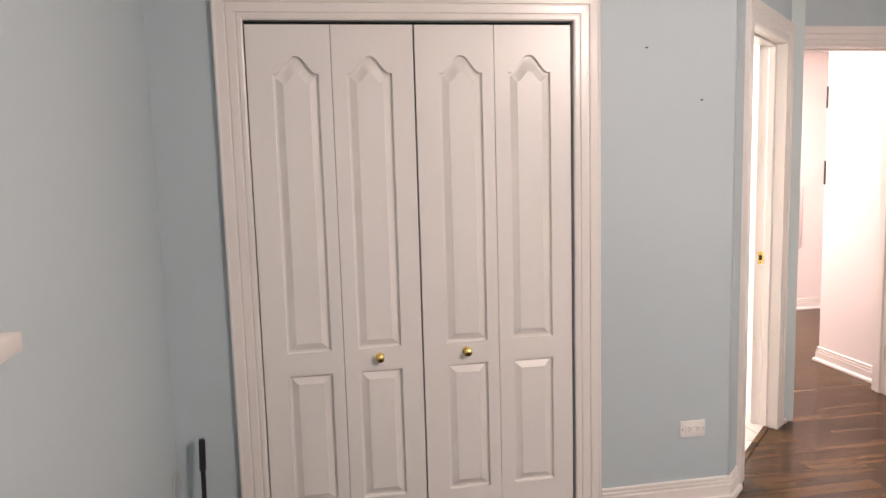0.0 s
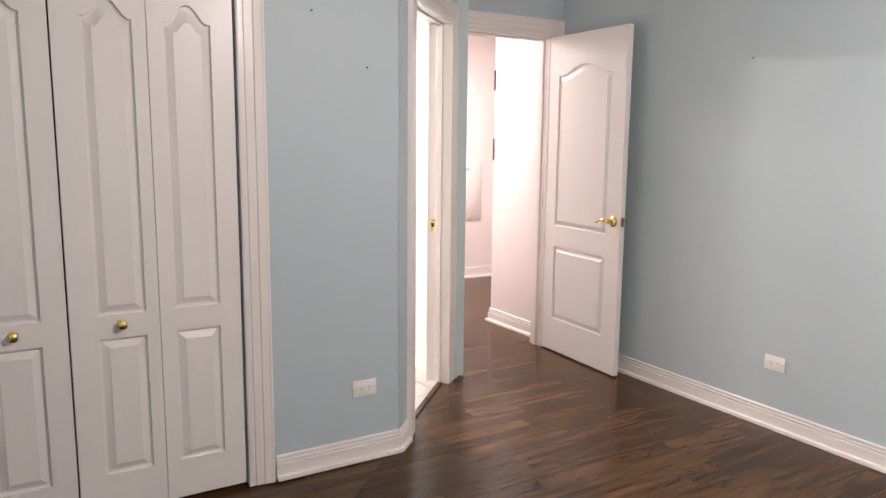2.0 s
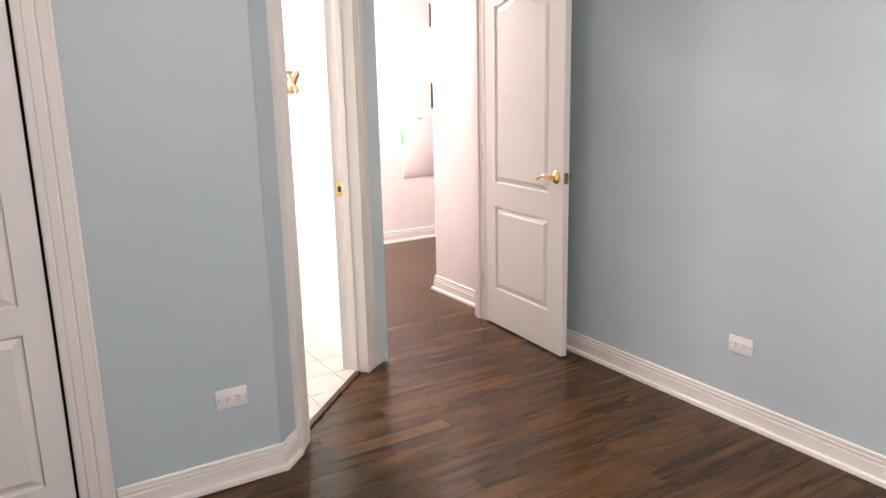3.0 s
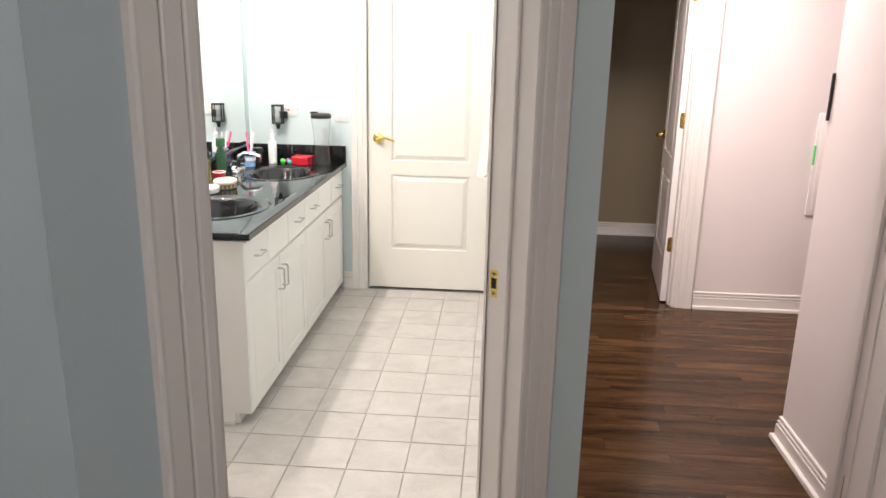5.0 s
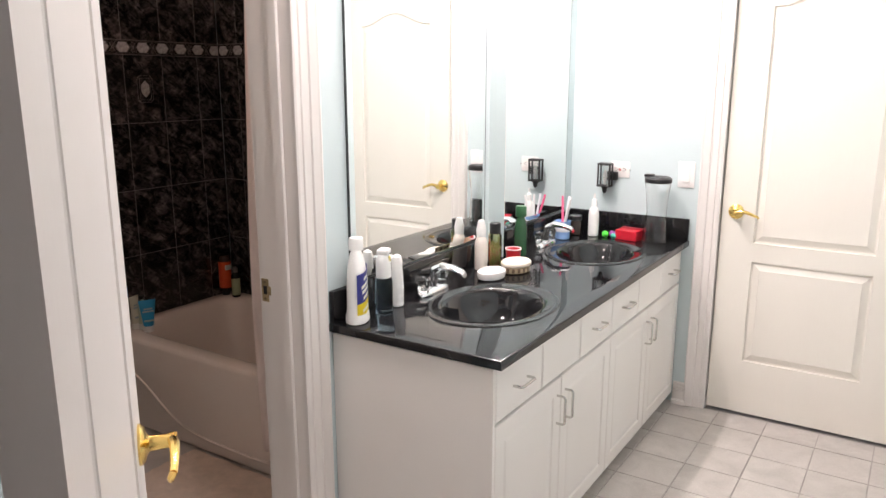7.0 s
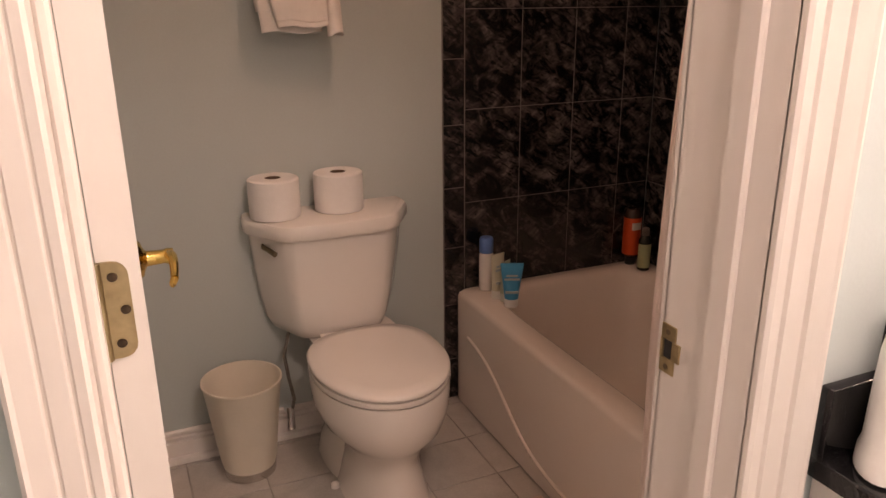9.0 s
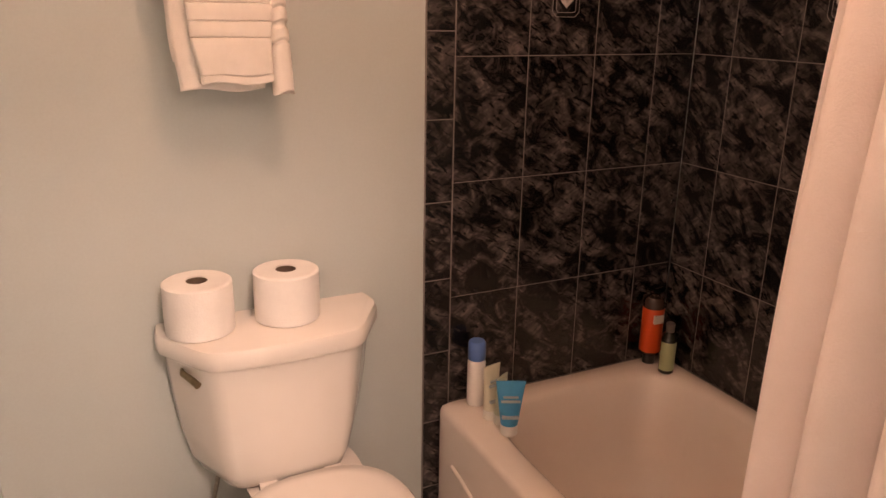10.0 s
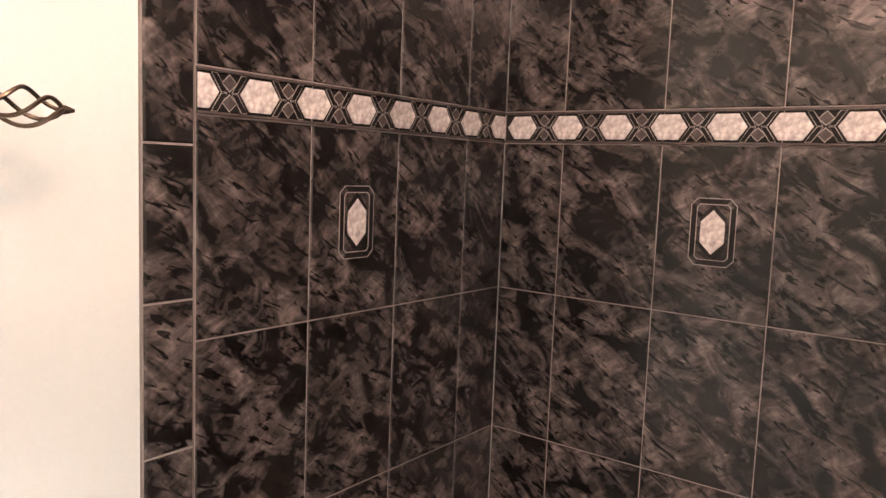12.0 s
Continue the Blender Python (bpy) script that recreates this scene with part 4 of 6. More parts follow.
for z, w in ((0.148, 14), (0.128, 30), (0.112, 26), (0.092, 20), (0.055, 24)):
    rings = [[((0.0422 - 0.015 * z) * 0.8 * math.cos(a), (0.0422 - 0.015 * z) * 1.35 * math.sin(a), z + dz + 0.02 * math.sin(a)) for a in [radians(-20 - w + k * w / 3) for k in range(7)]] for dz in (-0.005, 0.005)]
    part("label_bar", loops(B(), rings, False), plain("label_bar_print", (0.82, 0.82, 0.7), 0.35), b)
bm.free()
# blue mouthwash with a pump
b = revolve("mouthwash_bottle", ((0.030, 0), (0.034, 0.004), (0.034, 0.10), (0.030, 0.115), (0.015, 0.125)), glass_material("blue_liquid", (0.62, 0.80, 0.93), 0.05, 1.2), "clear bottle of blue mouthwash with a white dispenser", "bottle", 0.782, 5.222, ZB, 24, 0.8, 1.1, 20)
part("collar", lathe(B(), ((0.027, 0.116), (0.027, 0.165), (0.022, 0.185), (0.018, 0.19)), 0, 0, 0, 20, 0.85, 1.1), WPL, b)
part("dispenser", box(B(), -0.016, -0.022, 0.19, 0.02, 0.022, 0.206, 0.005, 2), WPL, b)
part("fill_mark", box(B(), 0.014, -0.008, 0.166, 0.022, 0.008, 0.184, 0.002, 1), plain("yellow_print", (0.6, 0.5, 0.1)), b)
# white tube beside it
b = revolve("lotion_bottle", ((0.016, 0), (0.02, 0.004), (0.021, 0.06), (0.018, 0.12), (0.017, 0.128)), WPL, "plain white rounded lotion bottle", "bottle", 0.775, 5.302, ZB, 22)
part("cap", lathe(B(), ((0.0175, 0.128), (0.018, 0.15), (0.014, 0.166), (0.004, 0.172)), 0, 0, 0, 20), WPL, b)
# two low dishes
b = revolve("soap_dish", ((0.042, 0), (0.054, 0.006), (0.058, 0.02), (0.056, 0.03), (0.05, 0.033), (0.046, 0.026), (0.02, 0.022)), plain("white_glaze", (0.8, 0.78, 0.76), 0.2), "white oval soap dish", "soap dish", 0.862, 5.772, ZB, 28, 0.85, 1.2)
b = revolve("lidded_box", ((0.05, 0), (0.056, 0.004), (0.056, 0.026), (0.054, 0.027)), plain("woven_tan", (0.45, 0.36, 0.24), 0.7), "round box with a tan patterned side and pale lid", "box", 0.89, 5.915, ZB, 30, 0.9, 1.15)
part("lid", lathe(B(), ((0.059, 0.027), (0.061, 0.03), (0.060, 0.039), (0.054, 0.044), (0.02, 0.046)), 0, 0, 0, 30, 0.9, 1.15), plain("cream_lid", (0.74, 0.66, 0.56), 0.4), b, "pale cream lid")
for k in range(16):
    a = 2 * math.pi * k / 16
    part("side_mark", box(B(), -0.003, -0.005, 0.006, 0.001, 0.005, 0.022), plain("brown_mark", (0.16, 0.11, 0.07)) if k == 0 else bpy.data.materials["brown_mark"], b, m=pose(0.0565 * 0.9 * math.cos(a), 0.0565 * 1.15 * math.sin(a), 0, 0, 0, math.degrees(a)), smooth=False)
# small bottles before the pier
b = revolve("pump_bottle", ((0.021, 0), (0.025, 0.004), (0.025, 0.105), (0.02, 0.125), (0.014, 0.132)), plain("milky_plastic", (0.72, 0.66, 0.6), 0.3), "milky white bottle with a round white top", "bottle", 0.765, 5.862, ZB)
part("top", lathe(B(), ((0.018, 0.132), (0.019, 0.16), (0.014, 0.185), (0.011, 0.195), (0.003, 0.197)), 0, 0, 0, 20), WPL, b)
b = revolve("oil_bottle", ((0.022, 0), (0.026, 0.004), (0.026, 0.13), (0.023, 0.14), (0.018, 0.142)), glass_material("herb_oil", (0.62, 0.66, 0.36), 0.1, 1.4), "glass bottle of pale green herbs with a black cap", "bottle", 0.802, 5.905, ZB)
part("cap", lathe(B(), ((0.0215, 0.142), (0.0215, 0.18), (0.018, 0.183), (0.004, 0.184)), 0, 0, 0, 20), BLACKP, b, "black screw cap")
rng = random.Random(5)
bm = B()
for k in range(24):
    a, r, z = rng.uniform(0, 6.28), rng.uniform(0.004, 0.018), rng.uniform(0.01, 0.11)
    tube(bm, [(r * math.cos(a), r * math.sin(a), z), (r * math.cos(a + 0.4), r * math.sin(a + 0.4), z + 0.012), (r * math.cos(a + 0.6), r * math.sin(a + 0.6), z + 0.022)], 0.0022, 5)
part("herbs", bm, plain("dried_herb", (0.32, 0.34, 0.12), 0.8), b, "dried green herbs")
b = revolve("pink_bottle", ((0.012, 0), (0.015, 0.003), (0.015, 0.07), (0.008, 0.085), (0.003, 0.086)), plain("pink_plastic", (0.62, 0.36, 0.26)), "small pink plastic bottle", "bottle", 0.772, 5.955, ZB)
b = revolve("paper_cup", ((0.025, 0), (0.027, 0.002), (0.031, 0.058), (0.028, 0.058), (0.025, 0.006)), plain("red_cup", (0.55, 0.012, 0.02), 0.35), "small red plastic cup with a white rim", "cup", 0.815, 6.035, ZB)
part("rim", lathe(B(), ((0.032, 0.054), (0.034, 0.057), (0.032, 0.06), (0.027, 0.058)), 0, 0, 0, 24, cap0=False, cap1=False), plain("pale_pink_rim", (0.75, 0.55, 0.55)), b)
b = revolve("green_bottle", ((0.022, 0), (0.027, 0.004), (0.027, 0.12), (0.02, 0.15), (0.014, 0.162), (0.0135, 0.17)), plain("dark_green_bottle", (0.02, 0.075, 0.03), 0.15), "dark green bottle with a green cap", "bottle", 0.782, 6.162, ZB)
part("cap", lathe(B(), ((0.022, 0.166), (0.023, 0.17), (0.023, 0.205), (0.02, 0.21), (0.004, 0.211)), 0, 0, 0, 20), plain("green_cap", (0.02, 0.10, 0.035), 0.3), b)
# toothbrush holder
b = revolve("toothbrush_cup", ((0.03, 0), (0.034, 0.004), (0.033, 0.05), (0.038, 0.085), (0.035, 0.085), (0.03, 0.05), (0.028, 0.008)), plain("blue_glaze", (0.25, 0.42, 0.72), 0.25), "blue and white toothbrush cup with brushes", "toothbrush cup", 0.79, 6.575, ZB, 22)
part("band", lathe(B(), ((0.0345, 0.036), (0.037, 0.044), (0.036, 0.055)), 0, 0, 0, 22, cap0=False, cap1=False), plain("white_band", (0.8, 0.8, 0.82)), b)
for dx, dy, col in ((0.01, 0.02, (0.8, 0.8, 0.8)), (-0.015, 0.03, (0.7, 0.08, 0.2)), (0.02, -0.01, (0.8, 0.78, 0.78)), (0.0, 0.035, (0.75, 0.75, 0.8))):
    part("toothbrush", tube(B(), [(-dx * 0.5, -dy * 0.4, 0.01), (dx, dy, 0.1), (dx * 2, dy * 1.9, 0.19)], 0.0055, 8), plain("brush_plastic", col), b)
b = revolve("amber_jar", ((0.026, 0), (0.03, 0.003), (0.03, 0.062), (0.026, 0.07)), plain("dark_jar", (0.03, 0.022, 0.018), 0.12), "dark glass jar with a black lid", "jar", 0.8, 6.7, ZB)
part("lid", lathe(B(), ((0.031, 0.07), (0.031, 0.09), (0.028, 0.093)), 0, 0, 0, 22), BLACKP, b)
b = revolve("lotion_bottle", ((0.02, 0), (0.024, 0.004), (0.025, 0.1), (0.022, 0.125), (0.012, 0.14)), WPL, "white lotion bottle with a narrow nozzle", "bottle", 0.885, 6.715, ZB)
part("nozzle", lathe(B(), ((0.013, 0.14), (0.012, 0.17), (0.006, 0.178), (0.005, 0.2)), 0, 0, 0, 18), WPL, b)
for x, y, r, col in ((0.945, 6.715, 0.016, (0.08, 0.62, 0.06)), (0.975, 6.73, 0.017, (0.3, 0.06, 0.32)), (0.99, 6.7, 0.014, (0.06, 0.4, 0.3)), (1.01, 6.725, 0.018, (0.05, 0.12, 0.35))):
    bm = B()
    bmesh.ops.create_icosphere(bm, subdivisions=2, radius=r)
    for k, v in enumerate(bm.verts):
        v.co *= 1 + 0.09 * math.sin(k * 2.1)
    single("bath_toy", bm, plain("bright_plastic", col, 0.4), "small bright coloured knobbly ball", "toy", pose(x, y, ZB + r * 0.93), "coloured balls")
b = thing("red_box", "small open red cardboard box", "box", pose(1.055, 6.725, ZB, 0, 0, -8))
part("tray", box(B(), -0.052, -0.035, 0, 0.052, 0.035, 0.045, 0.002, 1), plain("red_card", (0.5, 0.01, 0.025), 0.4), b)
part("flap", box(B(), -0.054, 0.02, 0.046, 0.054, 0.05, 0.049, 0.001, 1), plain("dark_red_card", (0.3, 0.01, 0.02), 0.45), b)
pit = revolve("pitcher", ((0.05, 0), (0.053, 0.004), (0.05, 0.06), (0.044, 0.14), (0.05, 0.22), (0.058, 0.275), (0.056, 0.275), (0.048, 0.22), (0.042, 0.14), (0.048, 0.06), (0.05, 0.008)), GLASS, "tall clear waisted pitcher with a black lid", "pitcher", 1.175, 6.728, ZB, 32)
bm = lathe(B(), ((0.058, 0.272), (0.06, 0.276), (0.06, 0.29), (0.05, 0.298), (0.03, 0.3)), 0, 0, 0, 28)
part("lid", bm, BLACKP, pit, "black plastic lid")
part("thumb_tab", box(B(), -0.062, -0.016, 0.296, -0.02, 0.016, 0.308, 0.004, 2), BLACKP, pit)


# ---- outlets and switches ----
def outlet(name, m, label, rocker=False, w=0.115, h=0.075, red=False):
    """A wall plate in its own plane: local x along, z up, -y out of the wall."""
    root = thing(name, label, "light switch" if rocker else "power outlet", m)
    part("plate", box(B(), -w / 2, -0.006, -h / 2, w / 2, 0, h / 2, 0.003, 2), PLATE, root)
    if rocker:
        part("rocker", box(B(), -0.017, -0.010, -0.034, 0.017, -0.005, 0.034, 0.002, 1), PLATE, root)
        return root
    part("socket_face", box(B(), -0.034, -0.0085, -0.017, 0.034, -0.005, 0.017, 0.0015, 1), PLATE, root)
    for sx in (-0.019, 0.019):
        for dz, l in ((-0.006, 0.007), (0.006, 0.009)):
            part("slot", box(B(), sx - l / 2, -0.0092, dz - 0.0011, sx + l / 2, -0.0085, dz + 0.0011), SLOT, root, smooth=False)
        part("ground_hole", rod(B(), (sx + 0.010, -0.0092, 0), (sx + 0.010, -0.0085, 0), 0.0024, seg=8), SLOT, root)
    for z in (-0.0028, 0.0028):
        part("button", box(B(), -0.0045, -0.0094, z - 0.0022, 0.0045, -0.0085, z + 0.0022), plain("button_red", (0.45, 0.03, 0.02)) if red else PLATE, root)
    for sx in (-0.049, 0.049):
        part("screw", rod(B(), (sx, -0.0068, 0), (sx, -0.006, 0), 0.003, seg=8), NICKEL, root)
    return root


outlet("power_outlet", pose(1.41, YC, 0.336), "white horizontal power outlet low on the blue wall")
outlet("power_outlet", pose(XR, 2.69, 0.338, 0, 0, 270), "white horizontal power outlet low on the blue wall")
outlet("power_outlet", pose(0.953, YF, 1.115), "white power outlet with a red test button above the counter", w=0.075 * 1.25, h=0.075, red=True)
outlet("light_switch", pose(1.264, YF, 1.11), "white rocker light switch by the closed door", True, 0.075, 0.118)

# glass night light plugged in beside the mirror
lan = thing("night_light", "black framed glass lantern night light plugged into the outlet", "night light", pose(0.897, YF - 0.05, 1.085))
bm = B()
for sx in (-1, 1):
    for sy in (-1, 1):
        box(bm, sx * 0.028 - 0.004, sy * 0.018 - 0.003, -0.045, sx * 0.028 + 0.004, sy * 0.018 + 0.003, 0.055, 0.001, 1)
box(bm, -0.034, -0.023, 0.052, 0.034, 0.023, 0.062, 0.003, 1)
box(bm, -0.034, -0.023, -0.05, 0.034, 0.023, -0.042, 0.003, 1)
part("frame", bm, BLACKM, lan)
for y in (-0.018, 0.018):
    part("pane", box(B(), -0.025, y - 0.001, -0.042, 0.025, y + 0.001, 0.052), GLASS, lan, smooth=False)
part("bulb", lathe(B(), ((0.006, -0.04), (0.008, -0.02), (0.012, 0.0), (0.008, 0.02), (0.002, 0.03)), 0, 0, 0, 12), WPL, lan)
part("finial", lathe(B(), ((0.018, -0.05), (0.012, -0.06), (0.01, -0.075), (0.004, -0.082)), 0, 0, 0, 14), BLACKM, lan)
part("plug", box(B(), 0.0, 0.02, -0.02, 0.05, 0.041, 0.02, 0.003, 1), BLACKM, lan)

# expanding wooden peg rack with a hanging robe
rack = thing("peg_rack", "honey pine expanding peg rack on the bathroom wall", "coat rack", pose(XB, 5.15, 1.46, 0, 0, 90))
for k in range(5):
    x = -0.3 + k * 0.15
    for s in (-1, 1):
        bm = box(B(), -0.095, 0.004 if s > 0 else 0.014, -0.012, 0.095, 0.013 if s > 0 else 0.023, 0.012, 0.002, 1)
        part("slat", bm, PINE, rack, m=pose(x + 0.0, 0, 0, 0, s * 35, 0))
for k in range(6):
    for z in ((-0.055, 0.055) if k < 5 else (0.0,)):
        x = -0.375 + k * 0.15
        bm = B()
        prof = ((0.010, 0.012), (0.008, 0.03), (0.007, 0.05), (0.011, 0.062), (0.012, 0.07), (0.006, 0.076))
        loops(bm, [[(x + 0.07 * (k < 5) + r * math.cos(2 * math.pi * i / 12), d, z + r * math.sin(2 * math.pi * i / 12)) for i in range(12)] for r, d in prof], True, True, True)
        part("peg", bm, PINE, rack)
bm = B()
rings = []
for j in range(25):
    v = j / 24
    r = 0.014 + 0.054 * v ** 0.7
    rings.append([(XB - 0.078 + r * (1 + 0.22 * math.sin(6 * a + 2 * v)) * math.cos(a), 5.62 + 1.35 * r * (1 + 0.22 * math.sin(6 * a + 2 * v)) * math.sin(a), 1.40 - 0.42 * v - 0.025 * v * math.sin(a * 2 + 1)) for a in [2 * math.pi * i / 48 for i in range(48)]])
loops(bm, rings, True, True, True)
robe = single("hanging_towel", bm, TOWEL, "white cloth hanging in folds from the peg rack", "towel")

# ---- hall ----
pan = thing("electrical_panel", "white steel electrical panel door with a strip of green tape", "electrical panel", pose(4.165, 6.79, 0.89))
part("frame", box(B(), -0.175, -0.012, -0.292, 0.175, 0, 0.292, 0.004, 2), HALLW, pan)
part("door", box(B(), -0.15, -0.018, -0.265, 0.15, -0.012, 0.265, 0.003, 2), HALLW, pan)
part("latch", box(B(), -0.02, -0.023, 0.22, 0.03, -0.018, 0.24, 0.003, 2), plain("grey_latch", (0.5, 0.5, 0.5)), pan)
part("tape", box(B(), -0.177, -0.0135, 0.0, -0.168, -0.0005, 0.11), plain("green_tape", (0.12, 0.62, 0.2), 0.6), pan, "green masking tape", smooth=False)
for z0, z1 in ((1.27, 1.435), (1.795, 1.945)):
    bm = box(B(), 3.366, 5.193, z0, 3.379, 5.203, z1, 0.001, 1)
    single("corner_bracket", bm, BLACKM, "narrow black metal strip on the hall wall corner", "bracket")
hl = thing("ceiling_light", "round flush glass ceiling light in the hall", "ceiling lamp", pose(2.95, 6.0, CEIL))
part("pan", lathe(B(), ((0.15, 0.0), (0.16, -0.01), (0.16, -0.03), (0.14, -0.035)), 0, 0, 0, 28), PLATE, hl)
part("glass_dome", lathe(B(), ((0.14, -0.035), (0.135, -0.055), (0.1, -0.075), (0.04, -0.086), (0.004, -0.088)), 0, 0, 0, 28), DOME, hl, "lit frosted glass dome")
tl = thing("ceiling_light", "round glass ceiling light in the toilet room", "ceiling lamp", pose(-0.08, 4.94, CEIL))
part("pan", lathe(B(), ((0.11, 0.0), (0.12, -0.008), (0.12, -0.022), (0.1, -0.026)), 0, 0, 0, 28), PLATE, tl)
part("glass_dome", lathe(B(), ((0.1, -0.026), (0.095, -0.04), (0.07, -0.06), (0.03, -0.07), (0.004, -0.072)), 0, 0, 0, 28), DOME, tl, "lit frosted glass dome")

el = thing("ceiling_light", "round flush glass ceiling light in the bedroom", "ceiling lamp", pose(1.85, 0.65, CEIL))
part("pan", lathe(B(), ((0.15, 0.0), (0.16, -0.01), (0.16, -0.03), (0.14, -0.035)), 0, 0, 0, 28), PLATE, el)
part("glass_dome", lathe(B(), ((0.14, -0.035), (0.135, -0.055), (0.1, -0.075), (0.04, -0.086), (0.004, -0.088)), 0, 0, 0, 28), DOME, el, "lit frosted glass dome")
bl = thing("ceiling_light", "round flush glass ceiling light in the bathroom", "ceiling lamp", pose(1.32, 4.75, CEIL))
part("pan", lathe(B(), ((0.15, 0.0), (0.16, -0.01), (0.16, -0.03), (0.14, -0.035)), 0, 0, 0, 28), PLATE, bl)
part("glass_dome", lathe(B(), ((0.14, -0.035), (0.135, -0.055), (0.1, -0.075), (0.04, -0.086), (0.004, -0.088)), 0, 0, 0, 28), DOME, bl, "lit frosted glass dome")

# ---- bedroom: small things by the left wall ----
pole = thing("broom", "black handled broom leaning in the bedroom corner", "broom", pose(-0.632, 3.31, 0.0, -2.5, 1.5, 0))
part("handle", tube(B(), [(0, 0, 0.12), (0.002, 0, 0.3), (0, 0, 0.42)], 0.009, 12), BLACKM, pole)
part("grip", lathe(B(), ((0.010, 0.38), (0.0125, 0.385), (0.0125, 0.495), (0.010, 0.503), (0.004, 0.505)), 0, 0, 0, 16), BLACKP, pole, "black rubber grip")
part("head", box(B(), -0.09, -0.018, 0.005, 0.09, 0.018, 0.13, 0.008, 2), BLACKP, pole)
wire = B()
tube(wire, [(XL + 0.006, 3.30, 0.03)] + [(XL + 0.012 + 0.008 * math.sin(k * 0.5), 3.30 + 0.035 * math.cos(math.pi * k / 12), 0.2 + 0.2 * math.sin(math.pi * k / 12)) for k in range(13)] + [(XL + 0.006, 3.24, 0.03)], 0.003, 8)
single("cable", wire, plain("grey_cable", (0.5, 0.5, 0.49)), "thin grey cable looped against the wall", "cable")
for x, y, z, face in ((1.187, YC, 1.95, 0), (1.43, YC, 1.74, 0)):
    bm = rod(B(), (x, y + 0.002, z), (x, y - 0.012, z - 0.004), 0.0028, seg=8)
    single("nail", bm, BLACKM, "small nail in the blue painted wall", "nail")
bm = rod(B(), (XR + 0.002, 2.94, 1.86), (XR - 0.012, 2.94, 1.856), 0.0028, seg=8)
single("nail", bm, BLACKM, "small nail in the blue painted wall", "nail")

# ---- toilet room: tub ----
TY0, TY1, TX0, TX1, TH = 5.289, 6.061, -0.882, 0.553, 0.430
tub = thing("bathtub", "almond enamel bathtub with a plain apron, built into the alcove", "bathtub")


def super_ring(cx, cy, a, b, z, p, n=64):
    out = []
    for k in range(n):
        t = 2 * math.pi * k / n
        c, s = math.cos(t), math.sin(t)
        out.append((cx + a * math.copysign(abs(c) ** (2 / p), c), cy + b * math.copysign(abs(s) ** (2 / p), s), z))
    return out


cx, cy = (TX0 + TX1) / 2, (TY0 + TY1) / 2
a, b = (TX1 - TX0) / 2, (TY1 - TY0) / 2
rings = [super_ring(cx, cy, a, b, 0.02, 60), super_ring(cx, cy, a, b, TH - 0.022, 60), super_ring(cx, cy, a - 0.003, b - 0.003, TH - 0.008, 50), super_ring(cx, cy, a - 0.012, b - 0.012, TH, 40)]
for g, h, z, p in ((0.062, 0.06, TH, 9), (0.072, 0.07, TH - 0.004, 8), (0.082, 0.08, TH - 0.016, 7), (0.10, 0.09, TH - 0.08, 6), (0.135, 0.105, TH - 0.22, 5), (0.17, 0.12, TH - 0.32, 4.5), (0.22, 0.15, TH - 0.355, 4), (0.35, 0.24, TH - 0.362, 3.5)):
    rings.append(super_ring(cx, cy + 0.012, a - g, b - h, z, p))
bm = loops(B(), rings, True, False, True)
part("shell", bm, TUBW, tub, smooth=True, angle=50)
bm = B()
pts = []
for k in range(25):
    u = k / 24
    pts.append((TX0 + 0.1 + 1.2 * u, TY0 - 0.002, 0.30 - 0.235 * (1 / (1 + math.exp(-(u - 0.22) * 14))) + 0.235 * (1 / (1 + math.exp(-(u - 0.92) * 30)))))
tube(bm, pts, 0.006, 8)
part("apron_moulding", bm, TUBW, tub, "raised curved line on the apron")

# shower curtain and rod
rodt = thing("curtain_rod", "brass shower curtain rod across the alcove", "curtain rod")
part("pole", rod(B(), (TX0 + 0.002, 5.31, 2.03), (0.553, 5.31, 2.03), 0.0125, seg=18), BRASS, rodt)
for x0, x1 in ((TX0 + 0.002, TX0 + 0.016), (0.539, 0.553)):
    part("flange", rod(B(), (x0, 5.31, 2.03), (x1, 5.31, 2.03), 0.03, seg=20), BRASS, rodt)
bm = B()
rows = []
for j in range(34):
    v = j / 33
    z = 1.995 - 1.87 * v
    row = []
    for i in range(121):
        u = i / 120
        x = 0.158 + 0.389 * u - 0.085 * (1 - u) * math.sin(v * 2.36)
        f = math.sin(u * 34 + 0.7 * math.sin(v * 2.2)) * 0.026 * (0.75 + 0.35 * v) + 0.012 * math.sin(u * 13 + v)
        row.append((x + 0.010 * math.cos(u * 34), 5.292 + f + 0.012 * math.sin(v * 2), z))
    rows.append(row)
loops(bm, rows, False)
cur = single("shower_curtain", bm, CURT, "cream cloth shower curtain drawn together in folds", "shower curtain")
solid = cur.modifiers.new("thickness", 'SOLIDIFY')
solid.thickness = 0.003
for k in range(8):
    x = 0.125 + k * 0.0555
    bm = B()
    tube(bm, [(x, 5.31 + 0.022 * math.sin(2 * math.pi * i / 16), 2.018 + 0.03 * math.cos(2 * math.pi * i / 16)) for i in range(17)], 0.0025, 6)
    single("curtain_ring", bm, BRASS, "thin brass curtain ring", "curtain ring", group="curtain rings")

# ---- toilet ----
wc = thing("toilet", "white two-piece toilet with its lid closed", "toilet", pose(0.02, 4.868, 0.013))
lid_z = 0.764
front = [(-0.912, -0.234), (-0.862, -0.238), (-0.838, -0.233), (-0.735, -0.172), (-0.715, -0.155), (-0.706, -0.135), (-0.699, -0.06), (-0.697, 0.0), (-0.699, 0.06), (-0.706, 0.135), (-0.715, 0.155), (-0.735, 0.172), (-0.838, 0.233), (-0.862, 0.238), (-0.912, 0.234)]


